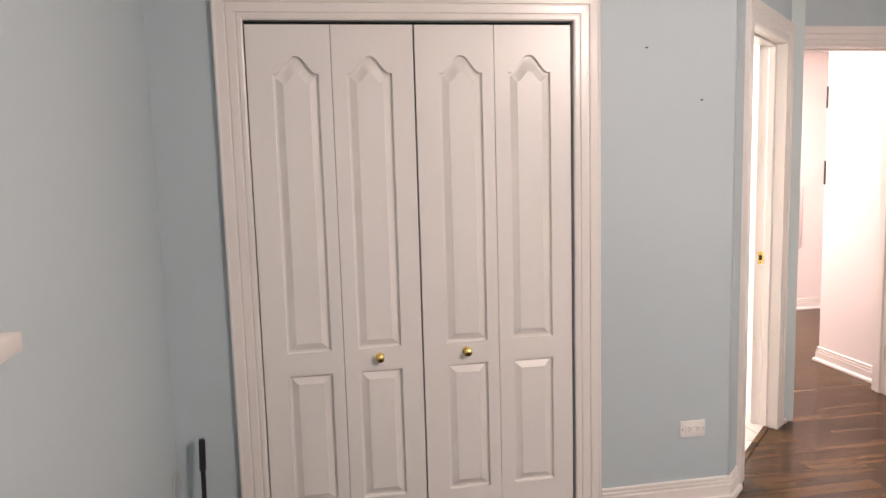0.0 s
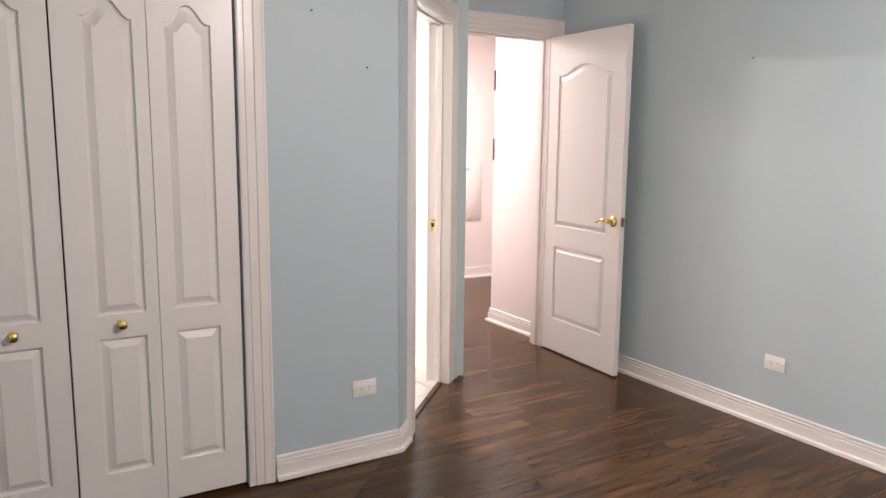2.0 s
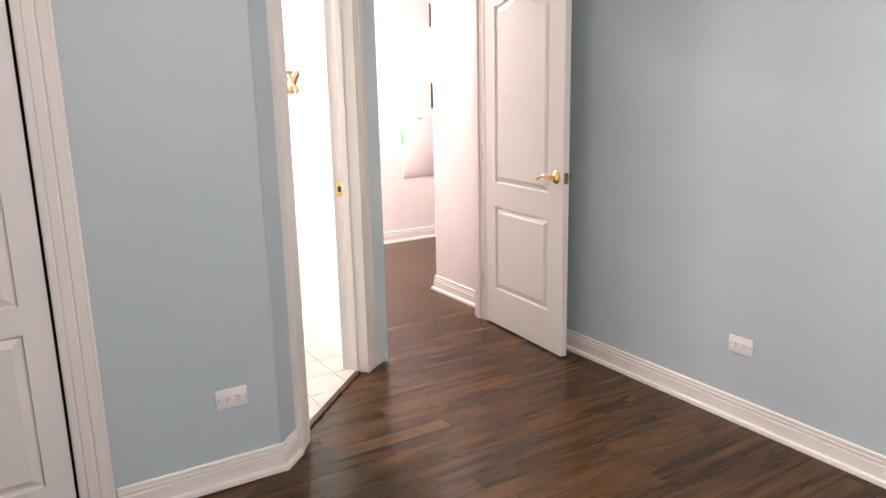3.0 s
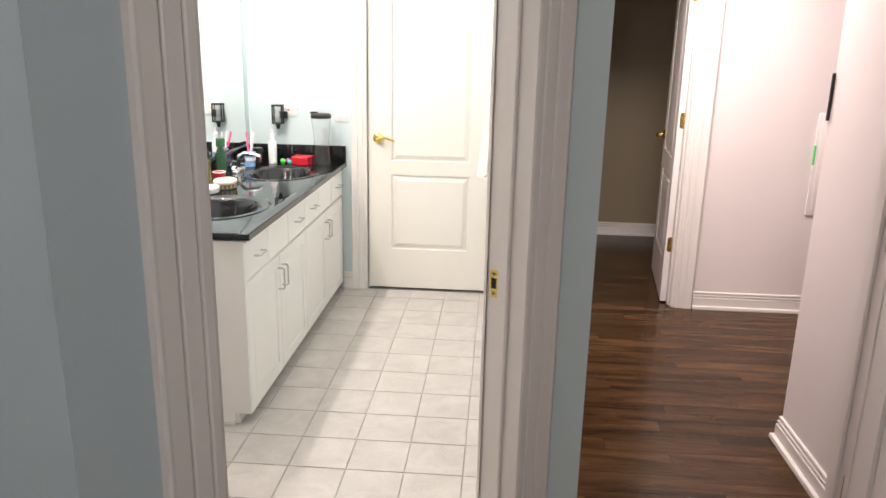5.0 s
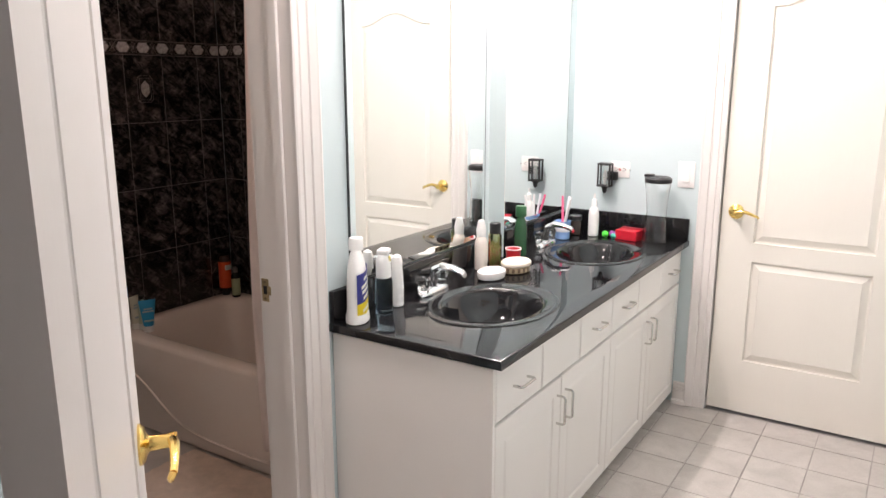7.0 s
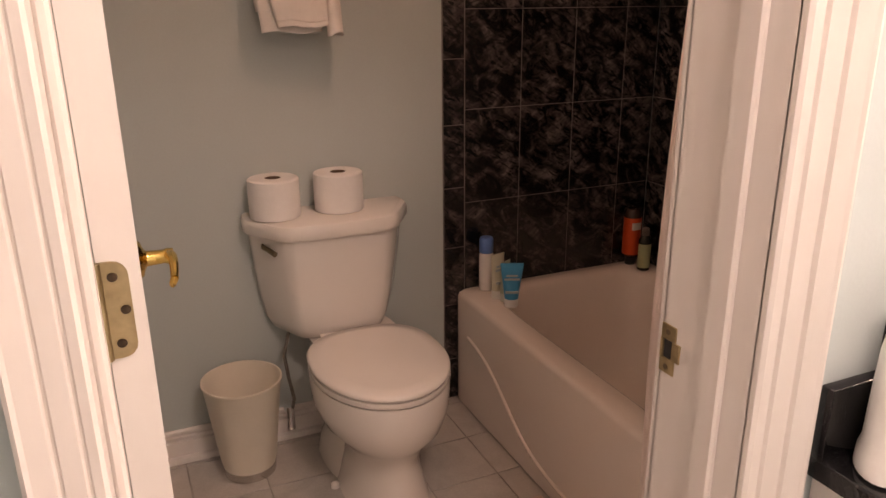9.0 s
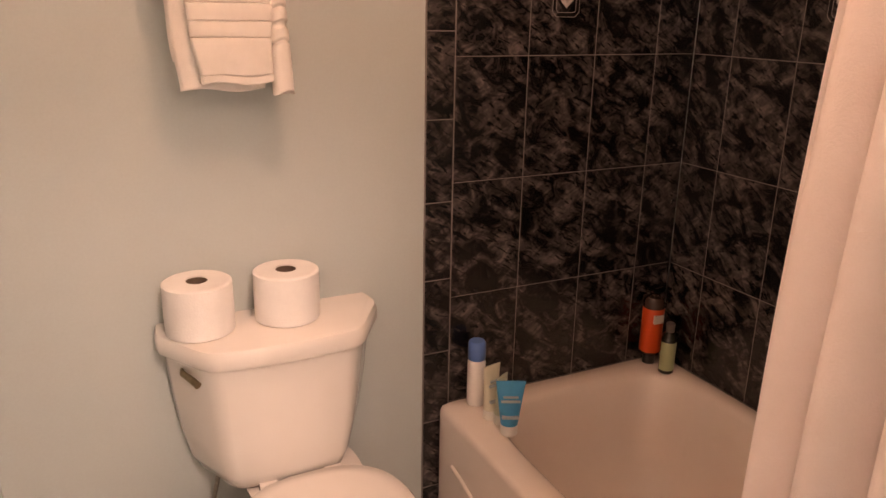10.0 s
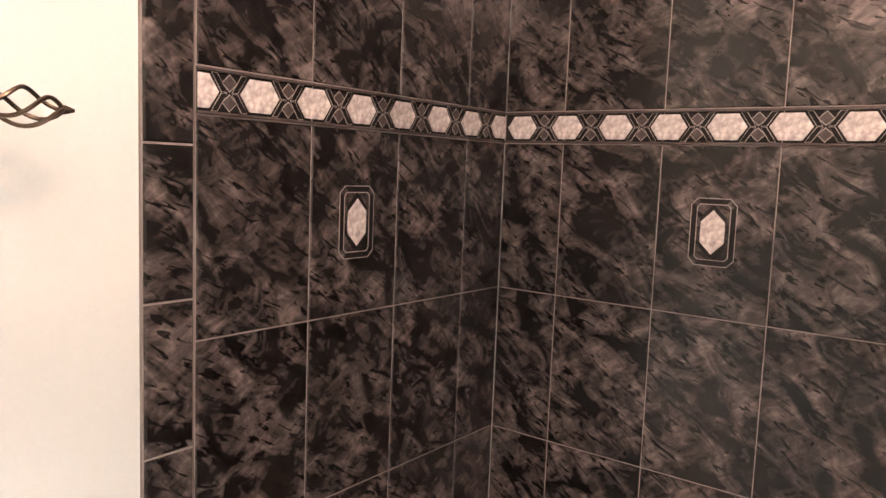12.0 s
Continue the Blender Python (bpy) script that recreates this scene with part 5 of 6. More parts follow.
def outline(scale_y, grow, z):
    return [(x + (grow if x > -0.9 else 0), y * scale_y * 1.055 - 0.02, z) for x, y in front]


bm = loops(B(), [outline(0.985, -0.004, lid_z - 0.046), outline(1.0, 0.0, lid_z - 0.040), outline(1.0, 0.0, lid_z - 0.014), outline(0.985, -0.005, lid_z - 0.004), outline(0.95, -0.016, lid_z)], True, True, True)
part("tank_lid", bm, PORC, wc, angle=40)
bm = loops(B(), [outline(0.66, -0.062, 0.395), outline(0.735, -0.045, 0.406), outline(0.795, -0.034, 0.44), outline(0.85, -0.027, 0.51), outline(0.895, -0.021, 0.60), outline(0.922, -0.016, 0.68), outline(0.935, -0.014, lid_z - 0.047)], True, True, True)
part("tank", bm, PORC, wc, angle=60)
bm = B()
tube(bm, [(-0.825, -0.205, 0.688), (-0.815, -0.226, 0.688), (-0.802, -0.227, 0.687), (-0.780, -0.215, 0.682), (-0.757, -0.203, 0.675)], 0.0055, 10, 0.008)
part("flush_lever", bm, OLDBRASS, wc, "dark tarnished flush lever")


def egg(x0, x1, half, z, n=40, k=1.0):
    """Seat outline: squarer at the back, round in front."""
    out = []
    cxx, aa = (x0 + x1) / 2, (x1 - x0) / 2
    for i in range(n):
        t = 2 * math.pi * i / n
        c, s = math.cos(t), math.sin(t)
        p = 2.0 if c > 0 else 2.7
        xx = cxx - 0.02 * k + (aa + 0.02 * k) * c if c > 0 else cxx - 0.02 * k + (aa - 0.02 * k) * math.copysign(abs(c) ** (2 / p), c)
        out.append((xx, 0.015 + 1.04 * half * math.copysign(abs(s) ** (2 / p), s), z))
    return out


bm = loops(B(), [egg(-0.735, -0.292, 0.178, 0.402), egg(-0.738, -0.288, 0.181, 0.408), egg(-0.738, -0.288, 0.181, 0.414), egg(-0.732, -0.294, 0.175, 0.421), egg(-0.70, -0.33, 0.14, 0.424)], True, True, True)
part("lid", bm, PORC, wc, angle=60)
bm = loops(B(), [egg(-0.733, -0.294, 0.177, 0.381), egg(-0.737, -0.288, 0.182, 0.387), egg(-0.735, -0.290, 0.180, 0.399)], True, True, True)
part("seat", bm, PORC, wc, angle=60)
bm = B()
rings = []
for x0, x1, h, z in ((-0.70, -0.34, 0.118, 0.0), (-0.695, -0.345, 0.112, 0.02), (-0.67, -0.36, 0.098, 0.09), (-0.66, -0.37, 0.092, 0.16), (-0.685, -0.345, 0.122, 0.205), (-0.72, -0.305, 0.158, 0.25), (-0.735, -0.292, 0.177, 0.305), (-0.738, -0.290, 0.180, 0.365), (-0.738, -0.292, 0.179, 0.379)):
    rings.append(egg(x0, x1, h, z))
loops(bm, rings, True, True, True)
part("bowl", bm, PORC, wc, angle=60)
bm = loops(B(), [egg(-0.90, -0.50, 0.125, 0.0, 32), egg(-0.89, -0.50, 0.115, 0.05, 32), egg(-0.88, -0.51, 0.09, 0.1, 32), egg(-0.87, -0.52, 0.075, 0.2, 32), egg(-0.89, -0.6, 0.12, 0.34, 32), egg(-0.905, -0.6, 0.13, 0.394, 32)], True, True, True)
part("foot", bm, PORC, wc, angle=60)
for s in (-1, 1):
    part("bolt_cap", lathe(B(), ((0.014, 0.0), (0.013, 0.012), (0.006, 0.018), (0.001, 0.019)), -0.58, s * 0.118, 0.0, 14), PORC, wc)
    part("seat_hinge", rod(B(), (-0.742, s * 0.075 - 0.02, 0.405), (-0.742, s * 0.075 + 0.02, 0.405), 0.01, seg=12), PORC, wc)
bm = B()
tube(bm, [(-0.83, -0.17, 0.40), (-0.82, -0.19, 0.33), (-0.80, -0.185, 0.26), (-0.82, -0.17, 0.18), (-0.85, -0.175, 0.12), (-0.90, -0.18, 0.10)], 0.0055, 8)
part("supply_hose", bm, surface("braided_steel", (0.22, 0.2, 0.18), 0.35, 0.3, 60, 200, 0.2, 0.8), wc, "thin braided water hose")
bm = rod(B(), (-0.915, -0.18, 0.10), (-0.84, -0.18, 0.10), 0.011, seg=12)
rod(bm, (-0.85, -0.18, 0.06), (-0.85, -0.18, 0.14), 0.014, seg=12)
part("stop_valve", bm, CHROME, wc, "small chrome stop valve")

# two rolls on the tank
for y in (4.690, 4.880):
    roll = thing("toilet_roll", "white toilet paper roll standing on the tank", "toilet roll", pose(-0.818, y, lid_z + 0.0135), "toilet rolls")
    bm = B()
    prof = [(0.0225, 0.0), (0.068, 0.0), (0.072, 0.003), (0.073, 0.05), (0.072, 0.110), (0.068, 0.113), (0.0225, 0.113)]
    lathe(bm, prof, 0, 0, 0, 32, cap0=False, cap1=False)
    part("paper", bm, PAPER, roll)
    lathe_b = lathe(B(), ((0.0225, 0.001), (0.0225, 0.112), (0.021, 0.112), (0.021, 0.001)), 0, 0, 0, 24, cap0=False, cap1=False)
    part("core", lathe_b, CARD, roll, "brown cardboard core")

# waste bin
bn = thing("waste_bin", "small ivory tapered waste bin with a steel foot ring", "waste bin", pose(-0.752, 4.540, 0.013))
bm = lathe(B(), ((0.074, 0.02), (0.082, 0.05), (0.112, 0.298), (0.116, 0.304), (0.116, 0.309), (0.111, 0.309), (0.109, 0.298), (0.078, 0.05), (0.07, 0.026)), 0, 0, 0, 40, cap0=True, cap1=True)
part("bucket", bm, BINW, bn)
part("foot_ring", lathe(B(), ((0.070, 0.0), (0.077, 0.002), (0.078, 0.028), (0.07, 0.03)), 0, 0, 0, 40), NICKEL, bn, "steel foot ring")

# bath mat
bm = B()
rng = random.Random(9)
nx, ny = 60, 46
grid = [[(-0.272 + 0.77 * i / nx, 4.66 + 0.615 * j / ny, 0.026 + rng.uniform(-0.003, 0.003) + 0.003 * math.sin(i * 0.5) * math.sin(j * 0.43) - (0.010 if i in (0, nx) or j in (0, ny) else 0)) for i in range(nx + 1)] for j in range(ny + 1)]
loops(bm, grid, False)
mat_ob = single("bath_mat", bm, MATC, "beige pile bath mat on the tiles beside the tub", "bath mat")
solid = mat_ob.modifiers.new("thickness", 'SOLIDIFY')
solid.thickness, solid.offset = 0.012, -1

# ---- towel bar ----
bar = thing("towel_bar", "aged brass towel bar with twisted cage finials", "towel bar", pose(XT, -0.018, 1.627))
part("bar", rod(B(), (0.075, 4.30, 0), (0.075, 5.07, 0), 0.0062, seg=14), PALEBRASS, bar)
for y in (4.36, 5.057):
    bm = box(B(), 0.0, y - 0.0095, -0.04, 0.016, y + 0.0095, 0.04, 0.0075, 3)
    for z in (-0.03, 0.03):
        rod(bm, (0.014, y, z), (0.0185, y, z), 0.004, seg=10)
    part("bracket", bm, PALEBRASS, bar)
    part("post", rod(B(), (0.01, y, 0), (0.078, y, 0), 0.009, seg=12), OLDBRASS, bar)
part("collar", lathe(B(), ((0.009, 0.0), (0.0105, 0.004), (0.008, 0.011), (0.004, 0.014)), 0, 0, 0, 14), PALEBRASS, bar, m=pose(0.075, 5.056, 0, -90, 0, 0))
for k in range(4):
    pts = []
    for i in range(17):
        u = i / 16
        r = 0.0175 * math.sin(math.pi * u) ** 0.8 + 0.002
        an = k * math.pi / 2 + u * math.pi * 1.0
        pts.append((0.075 + r * math.cos(an), 5.063 + 0.076 * u, r * math.sin(an)))
    part("cage_wire", tube(B(), pts, 0.0024, 6), BRONZE, bar)
part("tip", lathe(B(), ((0.004, 0.0), (0.005, 0.004), (0.002, 0.014)), 0, 0, 0, 10), BRONZE, bar, m=pose(0.075, 5.137, 0, -90, 0, 0))


towel = thing("hand_towel", "white terry towel with woven bands folded over the bar", "towel")


def towel_fold(name, left, right, z_low, out, bands):
    """One fold of the towel: it falls from behind the bar over it to z_low; left and right give the edges (top, bottom) along y."""
    path = [(0.075 + out, z_low + (1.627 - z_low) * k / 119) for k in range(120)]
    path += [(0.075 + out * math.cos(math.pi * k / 8), 1.627 + out * 1.05 * math.sin(math.pi * k / 8)) for k in range(1, 8)]
    path += [(0.075 - out, 1.627 - 0.29 * k / 11) for k in range(12)]
    rows = []
    for k, (x, z) in enumerate(path):
        v = min(1.0, max(0.0, (1.627 - z) / (1.627 - z_low)))
        y0, y1 = left[0] + (left[1] - left[0]) * v, right[0] + (right[1] - right[0]) * v
        groove = 0.005 if k < 120 and any(abs(z - z_low - o) < 0.0028 for o in bands) else 0.0
        row = []
        for i in range(21):
            u = i / 20
            edge = 0.006 * (abs(u - 0.5) * 2) ** 6
            row.append((XT + x + 0.004 * math.sin(u * 5 + 1) * v - groove - edge, y0 + (y1 - y0) * u + 0.002 * math.sin(z * 40), z + 0.004 * math.sin(u * 7) * (1 - k / 20 if k < 20 else 0)))
        rows.append(row)
    ob = part(name, loops(B(), rows, False), TOWEL, towel)
    thick = ob.modifiers.new("thickness", 'SOLIDIFY')
    thick.thickness, thick.offset = 0.009, 0


towel_fold("back_fold", (4.662, 4.690), (4.868, 4.852), 1.283, 0.014, ())
towel_fold("front_fold", (4.682, 4.728), (4.878, 4.866), 1.297, 0.034, (0.014, 0.086, 0.119, 0.152))
rows = []
for k in range(60):
    v = k / 59
    z = 1.622 - 0.345 * v
    pinch = 0.78 if any(abs(z - 1.29 - o) < 0.004 for o in (0.086, 0.119, 0.152)) else 1.0
    r = (0.012 + 0.010 * v) * pinch
    rows.append([(XT + 0.098 + 1.15 * r * math.cos(an), 4.879 + 0.010 * v + r * math.sin(an), z + 0.006 * math.sin(2 * an + 1) * v) for an in [2 * math.pi * i / 18 for i in range(18)]])
part("rolled_edge", loops(B(), rows, True, True, True), TOWEL, towel)


# ---- bottles on the tub ----
ZT = TH + 0.0005
b = revolve("spray_can", ((0.022, 0), (0.024, 0.003), (0.024, 0.125), (0.02, 0.132)), plain("spray_white", (0.74, 0.72, 0.7), 0.3), "white spray can with a blue cap on the tub rim", "spray can", -0.838, 5.382, ZT)
part("cap", lathe(B(), ((0.0225, 0.132), (0.0235, 0.134), (0.0235, 0.178), (0.02, 0.184), (0.004, 0.185)), 0, 0, 0, 22), plain("cap_blue", (0.09, 0.2, 0.5), 0.35), b, "blue plastic cap")


def squeeze_tube(name, label, x, y, h, w, r, body, capm, rz, lean=0.0):
    root = thing(name, label, "tube", pose(x, y, ZT, 0, lean, rz))
    part("cap", lathe(B(), ((r * 0.92, 0), (r, 0.002), (r, 0.026), (r * 0.85, 0.028)), 0, 0, 0, 20), capm, root)
    rings = []
    for k in range(8):
        u = k / 7
        a, bb = r * (1 - u) + w * u, r * (1 - u) * 0.95 + 0.0025 * u
        rings.append([(bb * math.cos(t), a * math.sin(t), 0.028 + (h - 0.028) * u) for t in [2 * math.pi * i / 24 for i in range(24)]])
    part("tube_body", loops(B(), rings, True, True, True), body, root)
    for z, l in ((h * 0.72, 0.5), (h * 0.64, 0.65), (h * 0.35, 0.55)):
        part("print_bar", box(B(), r * 0.6, -w * l, z, r * 0.98 * (1 - z / h) + 0.009, w * l, z + 0.006), plain("print_grey", (0.35, 0.42, 0.45)) if z > h * 0.7 else bpy.data.materials["print_grey"], root, smooth=False)
    return root


squeeze_tube("lotion_tube", "cream coloured squeeze tube with green print on the tub rim", -0.753, 5.380, 0.152, 0.028, 0.019, plain("tube_cream", (0.62, 0.6, 0.48), 0.35), plain("cap_white", (0.75, 0.75, 0.7), 0.3), 12)
squeeze_tube("lotion_tube", "pale green squeeze tube on the tub rim", -0.720, 5.392, 0.135, 0.027, 0.018, plain("tube_green", (0.5, 0.56, 0.44), 0.35), plain("cap_pale", (0.7, 0.72, 0.68), 0.3), 30)
squeeze_tube("lotion_tube", "bright blue squeeze tube standing on a white cap", -0.670, 5.387, 0.145, 0.037, 0.022, plain("tube_blue", (0.02, 0.28, 0.52), 0.3), plain("cap_white2", (0.78, 0.77, 0.75), 0.3), -25)
b = revolve("shampoo_bottle", ((0.017, 0), (0.018, 0.002), (0.018, 0.028), (0.028, 0.034), (0.031, 0.04), (0.031, 0.195), (0.028, 0.205), (0.022, 0.212)), plain("clear_amber", (0.05, 0.03, 0.025), 0.15), "upended orange shampoo bottle on a black cap", "bottle", -0.842, 5.982, ZT)
part("wrap", lathe(B(), ((0.0315, 0.042), (0.032, 0.045), (0.032, 0.178), (0.0315, 0.18)), 0, 0, 0, 28, cap0=False, cap1=False), plain("orange_wrap", (0.62, 0.075, 0.02), 0.35), b, "orange label")
part("label_block", box(B(), 0.022, -0.02, 0.138, 0.0335, 0.012, 0.164), plain("label_white", (0.7, 0.66, 0.62)), b, smooth=False)
part("cap", lathe(B(), ((0.0185, 0), (0.019, 0.027), (0.017, 0.03)), 0, 0, 0, 20), BLACKP, b, "black cap")
b = revolve("shampoo_bottle", ((0.019, 0), (0.022, 0.003), (0.022, 0.11), (0.016, 0.125), (0.01, 0.13)), plain("dark_bottle", (0.02, 0.022, 0.018), 0.15), "small dark bottle with a pale green label", "bottle", -0.768, 5.984, ZT)
part("label", loops(B(), [[(0.0225 * math.cos(t), 0.0225 * math.sin(t), z) for t in [radians(-110 + 12 * i) for i in range(14)]] for z in (0.012, 0.1)], False), plain("label_green", (0.36, 0.42, 0.25), 0.4), b, "pale green label")
part("cap", lathe(B(), ((0.012, 0.13), (0.0125, 0.155), (0.009, 0.158)), 0, 0, 0, 16), plain("cap_brown", (0.14, 0.12, 0.11), 0.4), b)

# ---- tiles of the tub alcove ----
def shared_mesh(name, bm, material):
    bmesh.ops.recalc_face_normals(bm, faces=bm.faces)
    me = bpy.data.meshes.new(name)
    bm.to_mesh(me)
    bm.free()
    me.materials.append(material)
    return me


MESHES = {}


def tile(parent, name, w, h, t, material, m, ch=0.0015):
    """One tile standing in local x, z, its face towards -y."""
    key = (name, round(w, 4), round(h, 4), material.name)
    if key not in MESHES:
        bm = B()
        rect = [(-w / 2, -h / 2), (w / 2, -h / 2), (w / 2, h / 2), (-w / 2, h / 2)]
        loops(bm, [[(x, 0, z) for x, z in rect], [(x, -t + ch, z) for x, z in rect], [(x, -t, z) for x, z in inset(rect, ch)]], True, False, True)
        MESHES[key] = shared_mesh(name, bm, material)
    ob = new(name, MESHES[key])
    ob.parent = parent
    ob.matrix_local = m
    return ob


def inlay(parent, name, poly, m, t, material):
    key = (name, tuple((round(x, 4), round(z, 4)) for x, z in poly), material.name)
    if key not in MESHES:
        bm = B()
        loops(bm, [[(x, 0, z) for x, z in poly], [(x, -t, z) for x, z in poly]], True, False, True)
        MESHES[key] = shared_mesh(name, bm, material)
    ob = new(name, MESHES[key])
    ob.parent = parent
    ob.matrix_local = m
    return ob


G = 0.0024
HEX = [(-0.034, 0), (-0.0185, -0.0225), (0.0185, -0.0225), (0.034, 0), (0.0185, 0.0225), (-0.0185, 0.0225)]
BAND0, BAND1 = 1.640, 1.704
ROWS = [(0.410, 0.422), (0.422, 0.727), (0.727, 1.032), (1.032, 1.337), (1.337, 1.640), (1.704, 2.009), (2.009, 2.314), (2.314, 2.49)]


def tiled(name, label, wall_m, joints, deco_at, u_hex0):
    """A tiled wall: wall_m has x along the wall, -y out of it."""
    root = thing(name, label, "tiled wall", wall_m, kind="structure")
    part("grout", box(B(), joints[0], -0.007, 0.395, joints[-1], 0.0, 2.49), GROUT, root, smooth=False)
    for a, b in zip(joints, joints[1:]):
        for z0, z1 in ROWS:
            tile(root, "tile", b - a - G, z1 - z0 - G, 0.009, MARBLE, pose((a + b) / 2, 0, (z0 + z1) / 2))
        tile(root, "border_tile", b - a - G, 0.052, 0.009, INKY, pose((a + b) / 2, 0, (BAND0 + BAND1) / 2))
        for z in (BAND0 + 0.0035, BAND1 - 0.0035):
            tile(root, "border_bead", b - a - 0.001, 0.0045, 0.0115, GREYIN, pose((a + b) / 2, 0, z), 0.001)
    zc = (BAND0 + BAND1) / 2
    u = u_hex0
    while u < joints[-1] + 0.03:
        m = pose(u, -0.009, zc)
        cut = clip_poly(clip_poly(HEX, 1, 0, joints[0] + 0.001 - u), -1, 0, u - joints[-1] + 0.001)
        if len(cut) > 2:
            inlay(root, "hexagon", cut, m, 0.0012, HEXW)
        if joints[0] + 0.02 < u + 0.0513 < joints[-1] - 0.02:
            m = pose(u + 0.0513, -0.009, zc)
            for sz in (-1, 1):
                inlay(root, "inlay_line", [(0, 0.001 * sz), (0.0125, 0.013 * sz), (0, 0.0255 * sz), (-0.0125, 0.013 * sz)], m, 0.0005, LINEIN)
                inlay(root, "diamond", [(0, 0.003 * sz), (0.0112, 0.013 * sz), (0, 0.0238 * sz), (-0.0112, 0.013 * sz)], m, 0.0010, GREYIN)
                for sx in (-1, 1):
                    inlay(root, "inlay_line", [(sx * 0.0035, 0.0005 * sz), (sx * 0.0137, 0.0005 * sz), (sx * 0.0295, 0.0255 * sz), (sx * 0.0192, 0.0255 * sz)], m, 0.0005, LINEIN)
                    inlay(root, "chevron", [(sx * 0.0045, 0.0012 * sz), (sx * 0.0126, 0.0012 * sz), (sx * 0.0284, 0.0248 * sz), (sx * 0.0203, 0.0248 * sz)], m, 0.0010, INKY)
        u += 0.1027
    for u in deco_at:
        m = pose(u, -0.009, 1.489)
        octagon = [(-0.028, -0.060), (0.028, -0.060), (0.040, -0.048), (0.040, 0.048), (0.028, 0.060), (-0.028, 0.060), (-0.040, 0.048), (-0.040, -0.048)]
        for line in (octagon, inset(octagon, 0.0105)):
            inner = inset(line, 0.0012)
            for k in range(8):
                inlay(root, "medallion_line", [line[k - 1], line[k], inner[k], inner[k - 1]], m, 0.0005, LINEIN)
        for sz in (-1, 1):
            inlay(root, "medallion_bar", [(-0.0275, 0.0585 * sz), (0.0275, 0.0585 * sz), (0.022, 0.0505 * sz), (-0.022, 0.0505 * sz)], m, 0.001, INKY)
            for sx in (-1, 1):
                inlay(root, "medallion_chip", [(0, 0.049 * sz), (sx * 0.001, 0.036 * sz), (sx * 0.0225, 0.014 * sz), (sx * 0.0225, 0.026 * sz)], m, 0.0012, INKY)
        for sx in (-1, 1):
            inlay(root, "medallion_bar", [(sx * 0.0385, -0.046), (sx * 0.0385, 0.046), (sx * 0.0305, 0.042), (sx * 0.0305, -0.042)], m, 0.001, INKY)
        inlay(root, "medallion_stone", [(-0.021, -0.018), (0, -0.039), (0.021, -0.018), (0.021, 0.018), (0, 0.039), (-0.021, 0.018)], m, 0.0016, HEXW)
    return root


left = tiled("tiled_wall_end", "dark mottled ceramic tiles with a hexagon border", pose(XT, 0, 0, 0, 0, 90), [5.325, 5.5275, 5.7295, 5.9315, 6.0655], [5.6285], 5.325)
back = tiled("tiled_wall_back", "dark mottled ceramic tiles with a hexagon border", pose(0, YT, 0), [-0.885, -0.748, -0.5455, -0.3425, -0.1395, 0.0635, 0.2665, 0.4695, 0.553], [-0.444, 0.368], -0.8433)
part("edge_grout", box(B(), 5.249, -0.005, 0.013, 5.324, 0.0, 2.49), GROUT, left, smooth=False)
z = 0.013
while z < 2.30:
    step = 0.152 if z < 0.02 else 0.205
    tile(left, "edge_tile", 0.072, step - 0.003, 0.008, MARBLE, pose(5.2875, 0, z + step / 2), 0.003)
    z += step

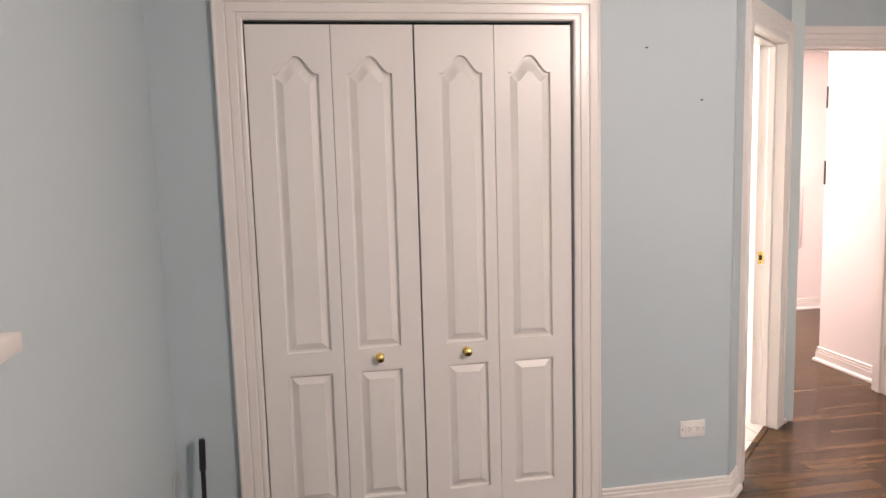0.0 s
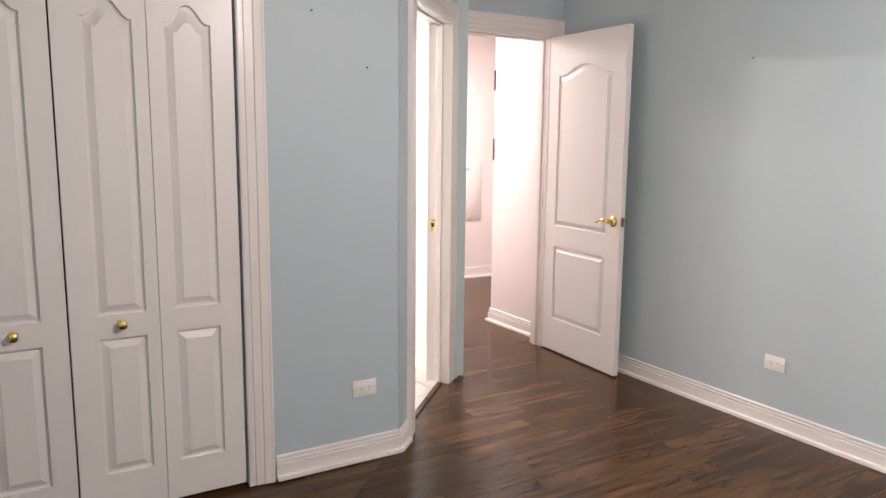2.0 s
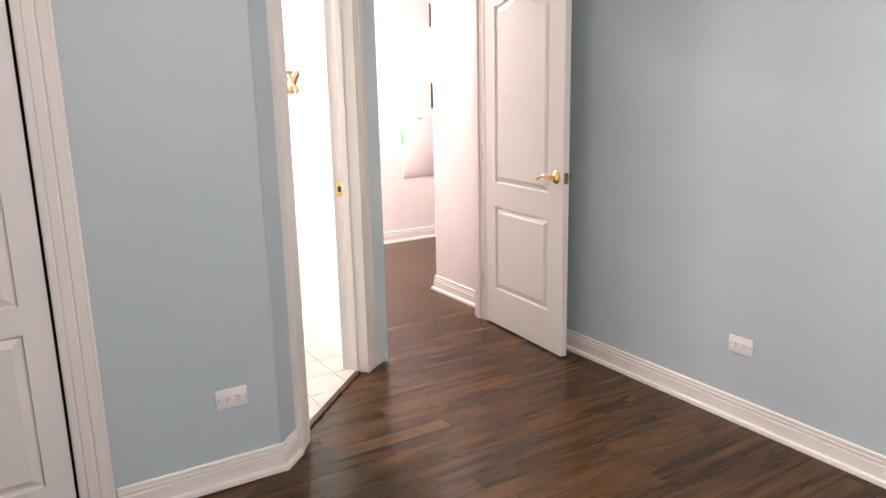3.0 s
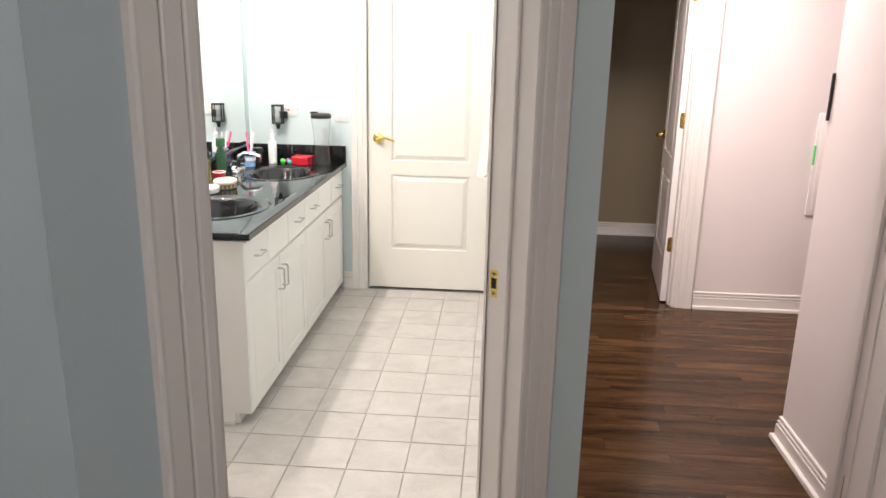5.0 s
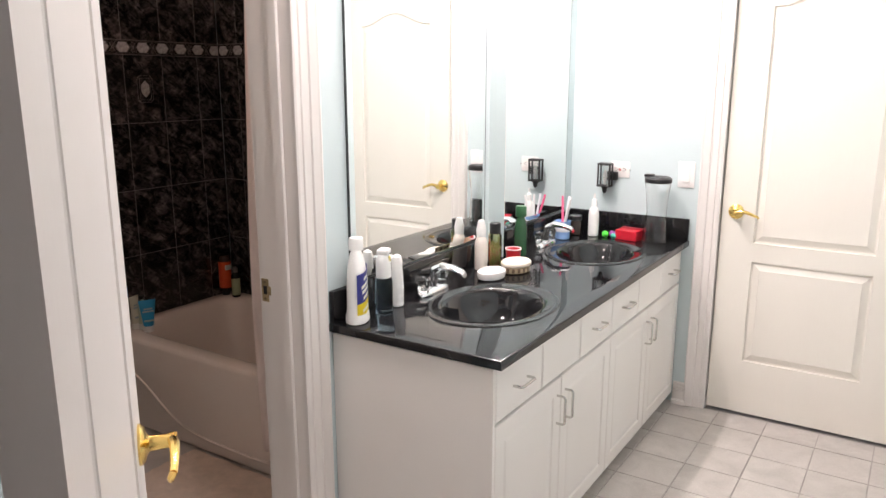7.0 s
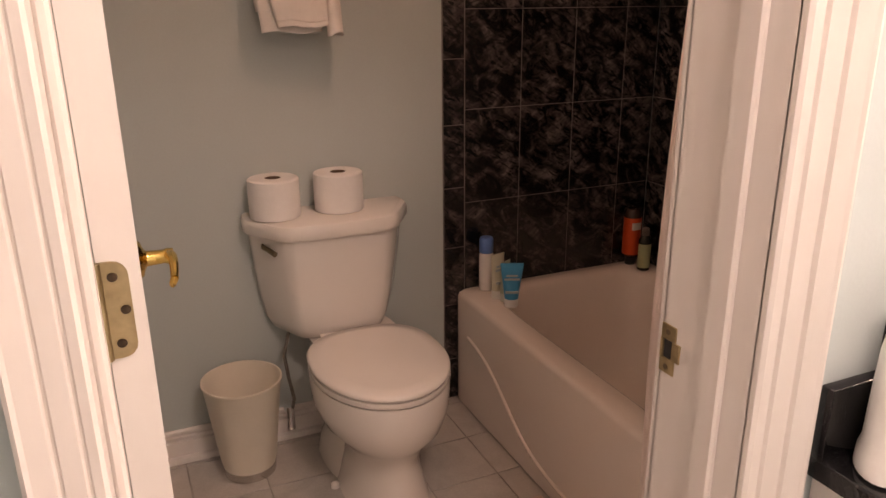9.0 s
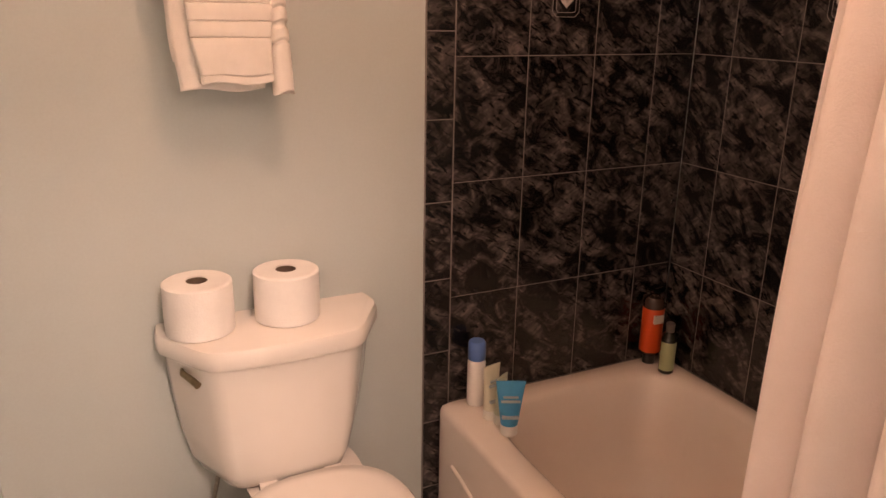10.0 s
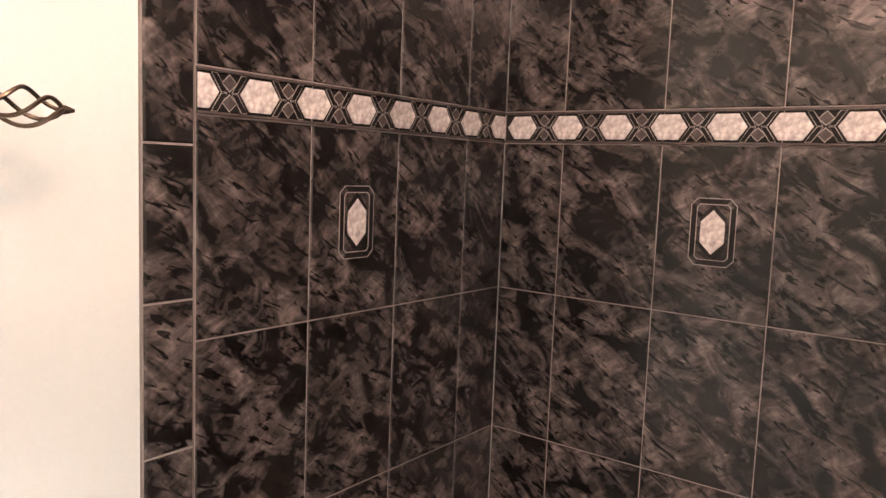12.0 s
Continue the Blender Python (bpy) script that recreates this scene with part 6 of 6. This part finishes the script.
# ---- bathroom floor tiles ----
bf = thing("floor_bathroom", "pale grey square ceramic floor tiles", "floor", kind="structure")
bm = prism(B(), [(0.553, 3.60), (1.722, 3.60), (2.285, 4.163), (2.285, YF + 0.12), (0.553, YF + 0.12)], -0.004, 0.0085)
part("grout_bed", bm, FGROUT, bf, smooth=False)
bm = prism(B(), [(XT, YN), (0.553, YN), (0.553, YT), (XT, YT)], -0.004, 0.0085)
part("grout_bed", bm, FGROUT, bf, smooth=False)
T = 0.2125
for i in range(-11, 6):
    for j in range(-5, 14):
        x0, y0 = 1.277 + i * T + 0.0022, 4.363 + j * T + 0.0022
        x1, y1 = x0 + T - 0.0044, y0 + T - 0.0044
        poly = [(x0, y0), (x1, y0), (x1, y1), (x0, y1)]
        if x1 > 0.60 and x0 < 0.588:
            poly = clip_poly(poly, 1, 0, x0 if y0 > 4.28 and y1 < 4.94 else 0.6)
        if x0 >= 0.588 or (y0 > 4.28 and y1 < 4.94 and x1 > 0.588):
            poly = clip_poly(poly, -1, 1, 1.882)
            poly = clip_poly(poly, -1, 0, -2.283)
            poly = clip_poly(poly, 0, -1, -YF)
            poly = clip_poly(poly, 0, 1, 3.62)
        else:
            poly = clip_poly(poly, 0, 1, YN)
            poly = clip_poly(poly, 0, -1, -5.38)
            poly = clip_poly(poly, 1, 0, XT)
        if len(poly) < 3:
            continue
        area = abs(sum(p[0] * q[1] - q[0] * p[1] for p, q in zip(poly, poly[1:] + poly[:1]))) / 2
        if area < 0.0004:
            continue
        full = area > (T - 0.0044) ** 2 * 0.999
        if full:
            if "ft" not in MESHES:
                h = (T - 0.0044) / 2
                MESHES["ft"] = shared_mesh("floor_tile", prism(B(), [(-h, -h), (h, -h), (h, h), (-h, h)], 0.0, 0.0125, 0.0012), FTILE)
            ob = new("floor_tile", MESHES["ft"])
            ob.parent = bf
            ob.matrix_local = pose((x0 + x1) / 2, (y0 + y1) / 2, 0)
        else:
            part("floor_tile", prism(B(), poly, 0.0, 0.0125), FTILE, bf, smooth=False)

# worn oak strip under the bathroom door
bm = prism(B(), [(0.24, 0.032), (0.975, 0.032), (0.975, 0.062), (0.24, 0.062)], -0.003, 0.011, 0.003)
single("threshold", bm, WOOD, "worn oak threshold strip under the bathroom door", "threshold", D45, kind="structure", smooth=False)

# ---- oak planks of the bedroom and the hall ----
of = thing("floor_planks", "dark stained oak strip flooring", "floor", kind="structure")
rng = random.Random(3)
PW = 0.0825
y = 1.18
while y < 6.78:
    xa, xb = (0.6, XR) if y < 4.40 else (2.44, 5.0)
    x = xa - rng.uniform(0.0, 0.9)
    while x < xb:
        l = rng.choice((0.62, 0.78, 0.95, 1.1, 1.3))
        poly = [(x + 0.0002, y + 0.0002), (x + l - 0.0002, y + 0.0002), (x + l - 0.0002, y + PW - 0.0002), (x + 0.0002, y + PW - 0.0002)]
        poly = clip_poly(clip_poly(poly, 1, 0, xa), -1, 0, -xb)
        if y < 4.42:
            poly = clip_poly(poly, 1, -1, -1.86)
        if len(poly) >= 3:
            dz = rng.uniform(-0.0004, 0.0004)
            part("plank", prism(B(), poly, -0.006, 0.0 + dz, 0.0003), WOOD, of, smooth=False)
        x += l
    y += PW
bm = B()
box(bm, XL, -2.1, -0.006, XR, 1.18, -0.0003)
box(bm, XL, 1.18, -0.006, 0.6, YC, -0.0003)
box(bm, 2.44, 6.78, -0.006, 4.6, 8.6, -0.0003)
box(bm, 5.0, 5.2, -0.006, 5.6, 6.79, -0.0003)
part("floor_rest", bm, WOOD, of, smooth=False)
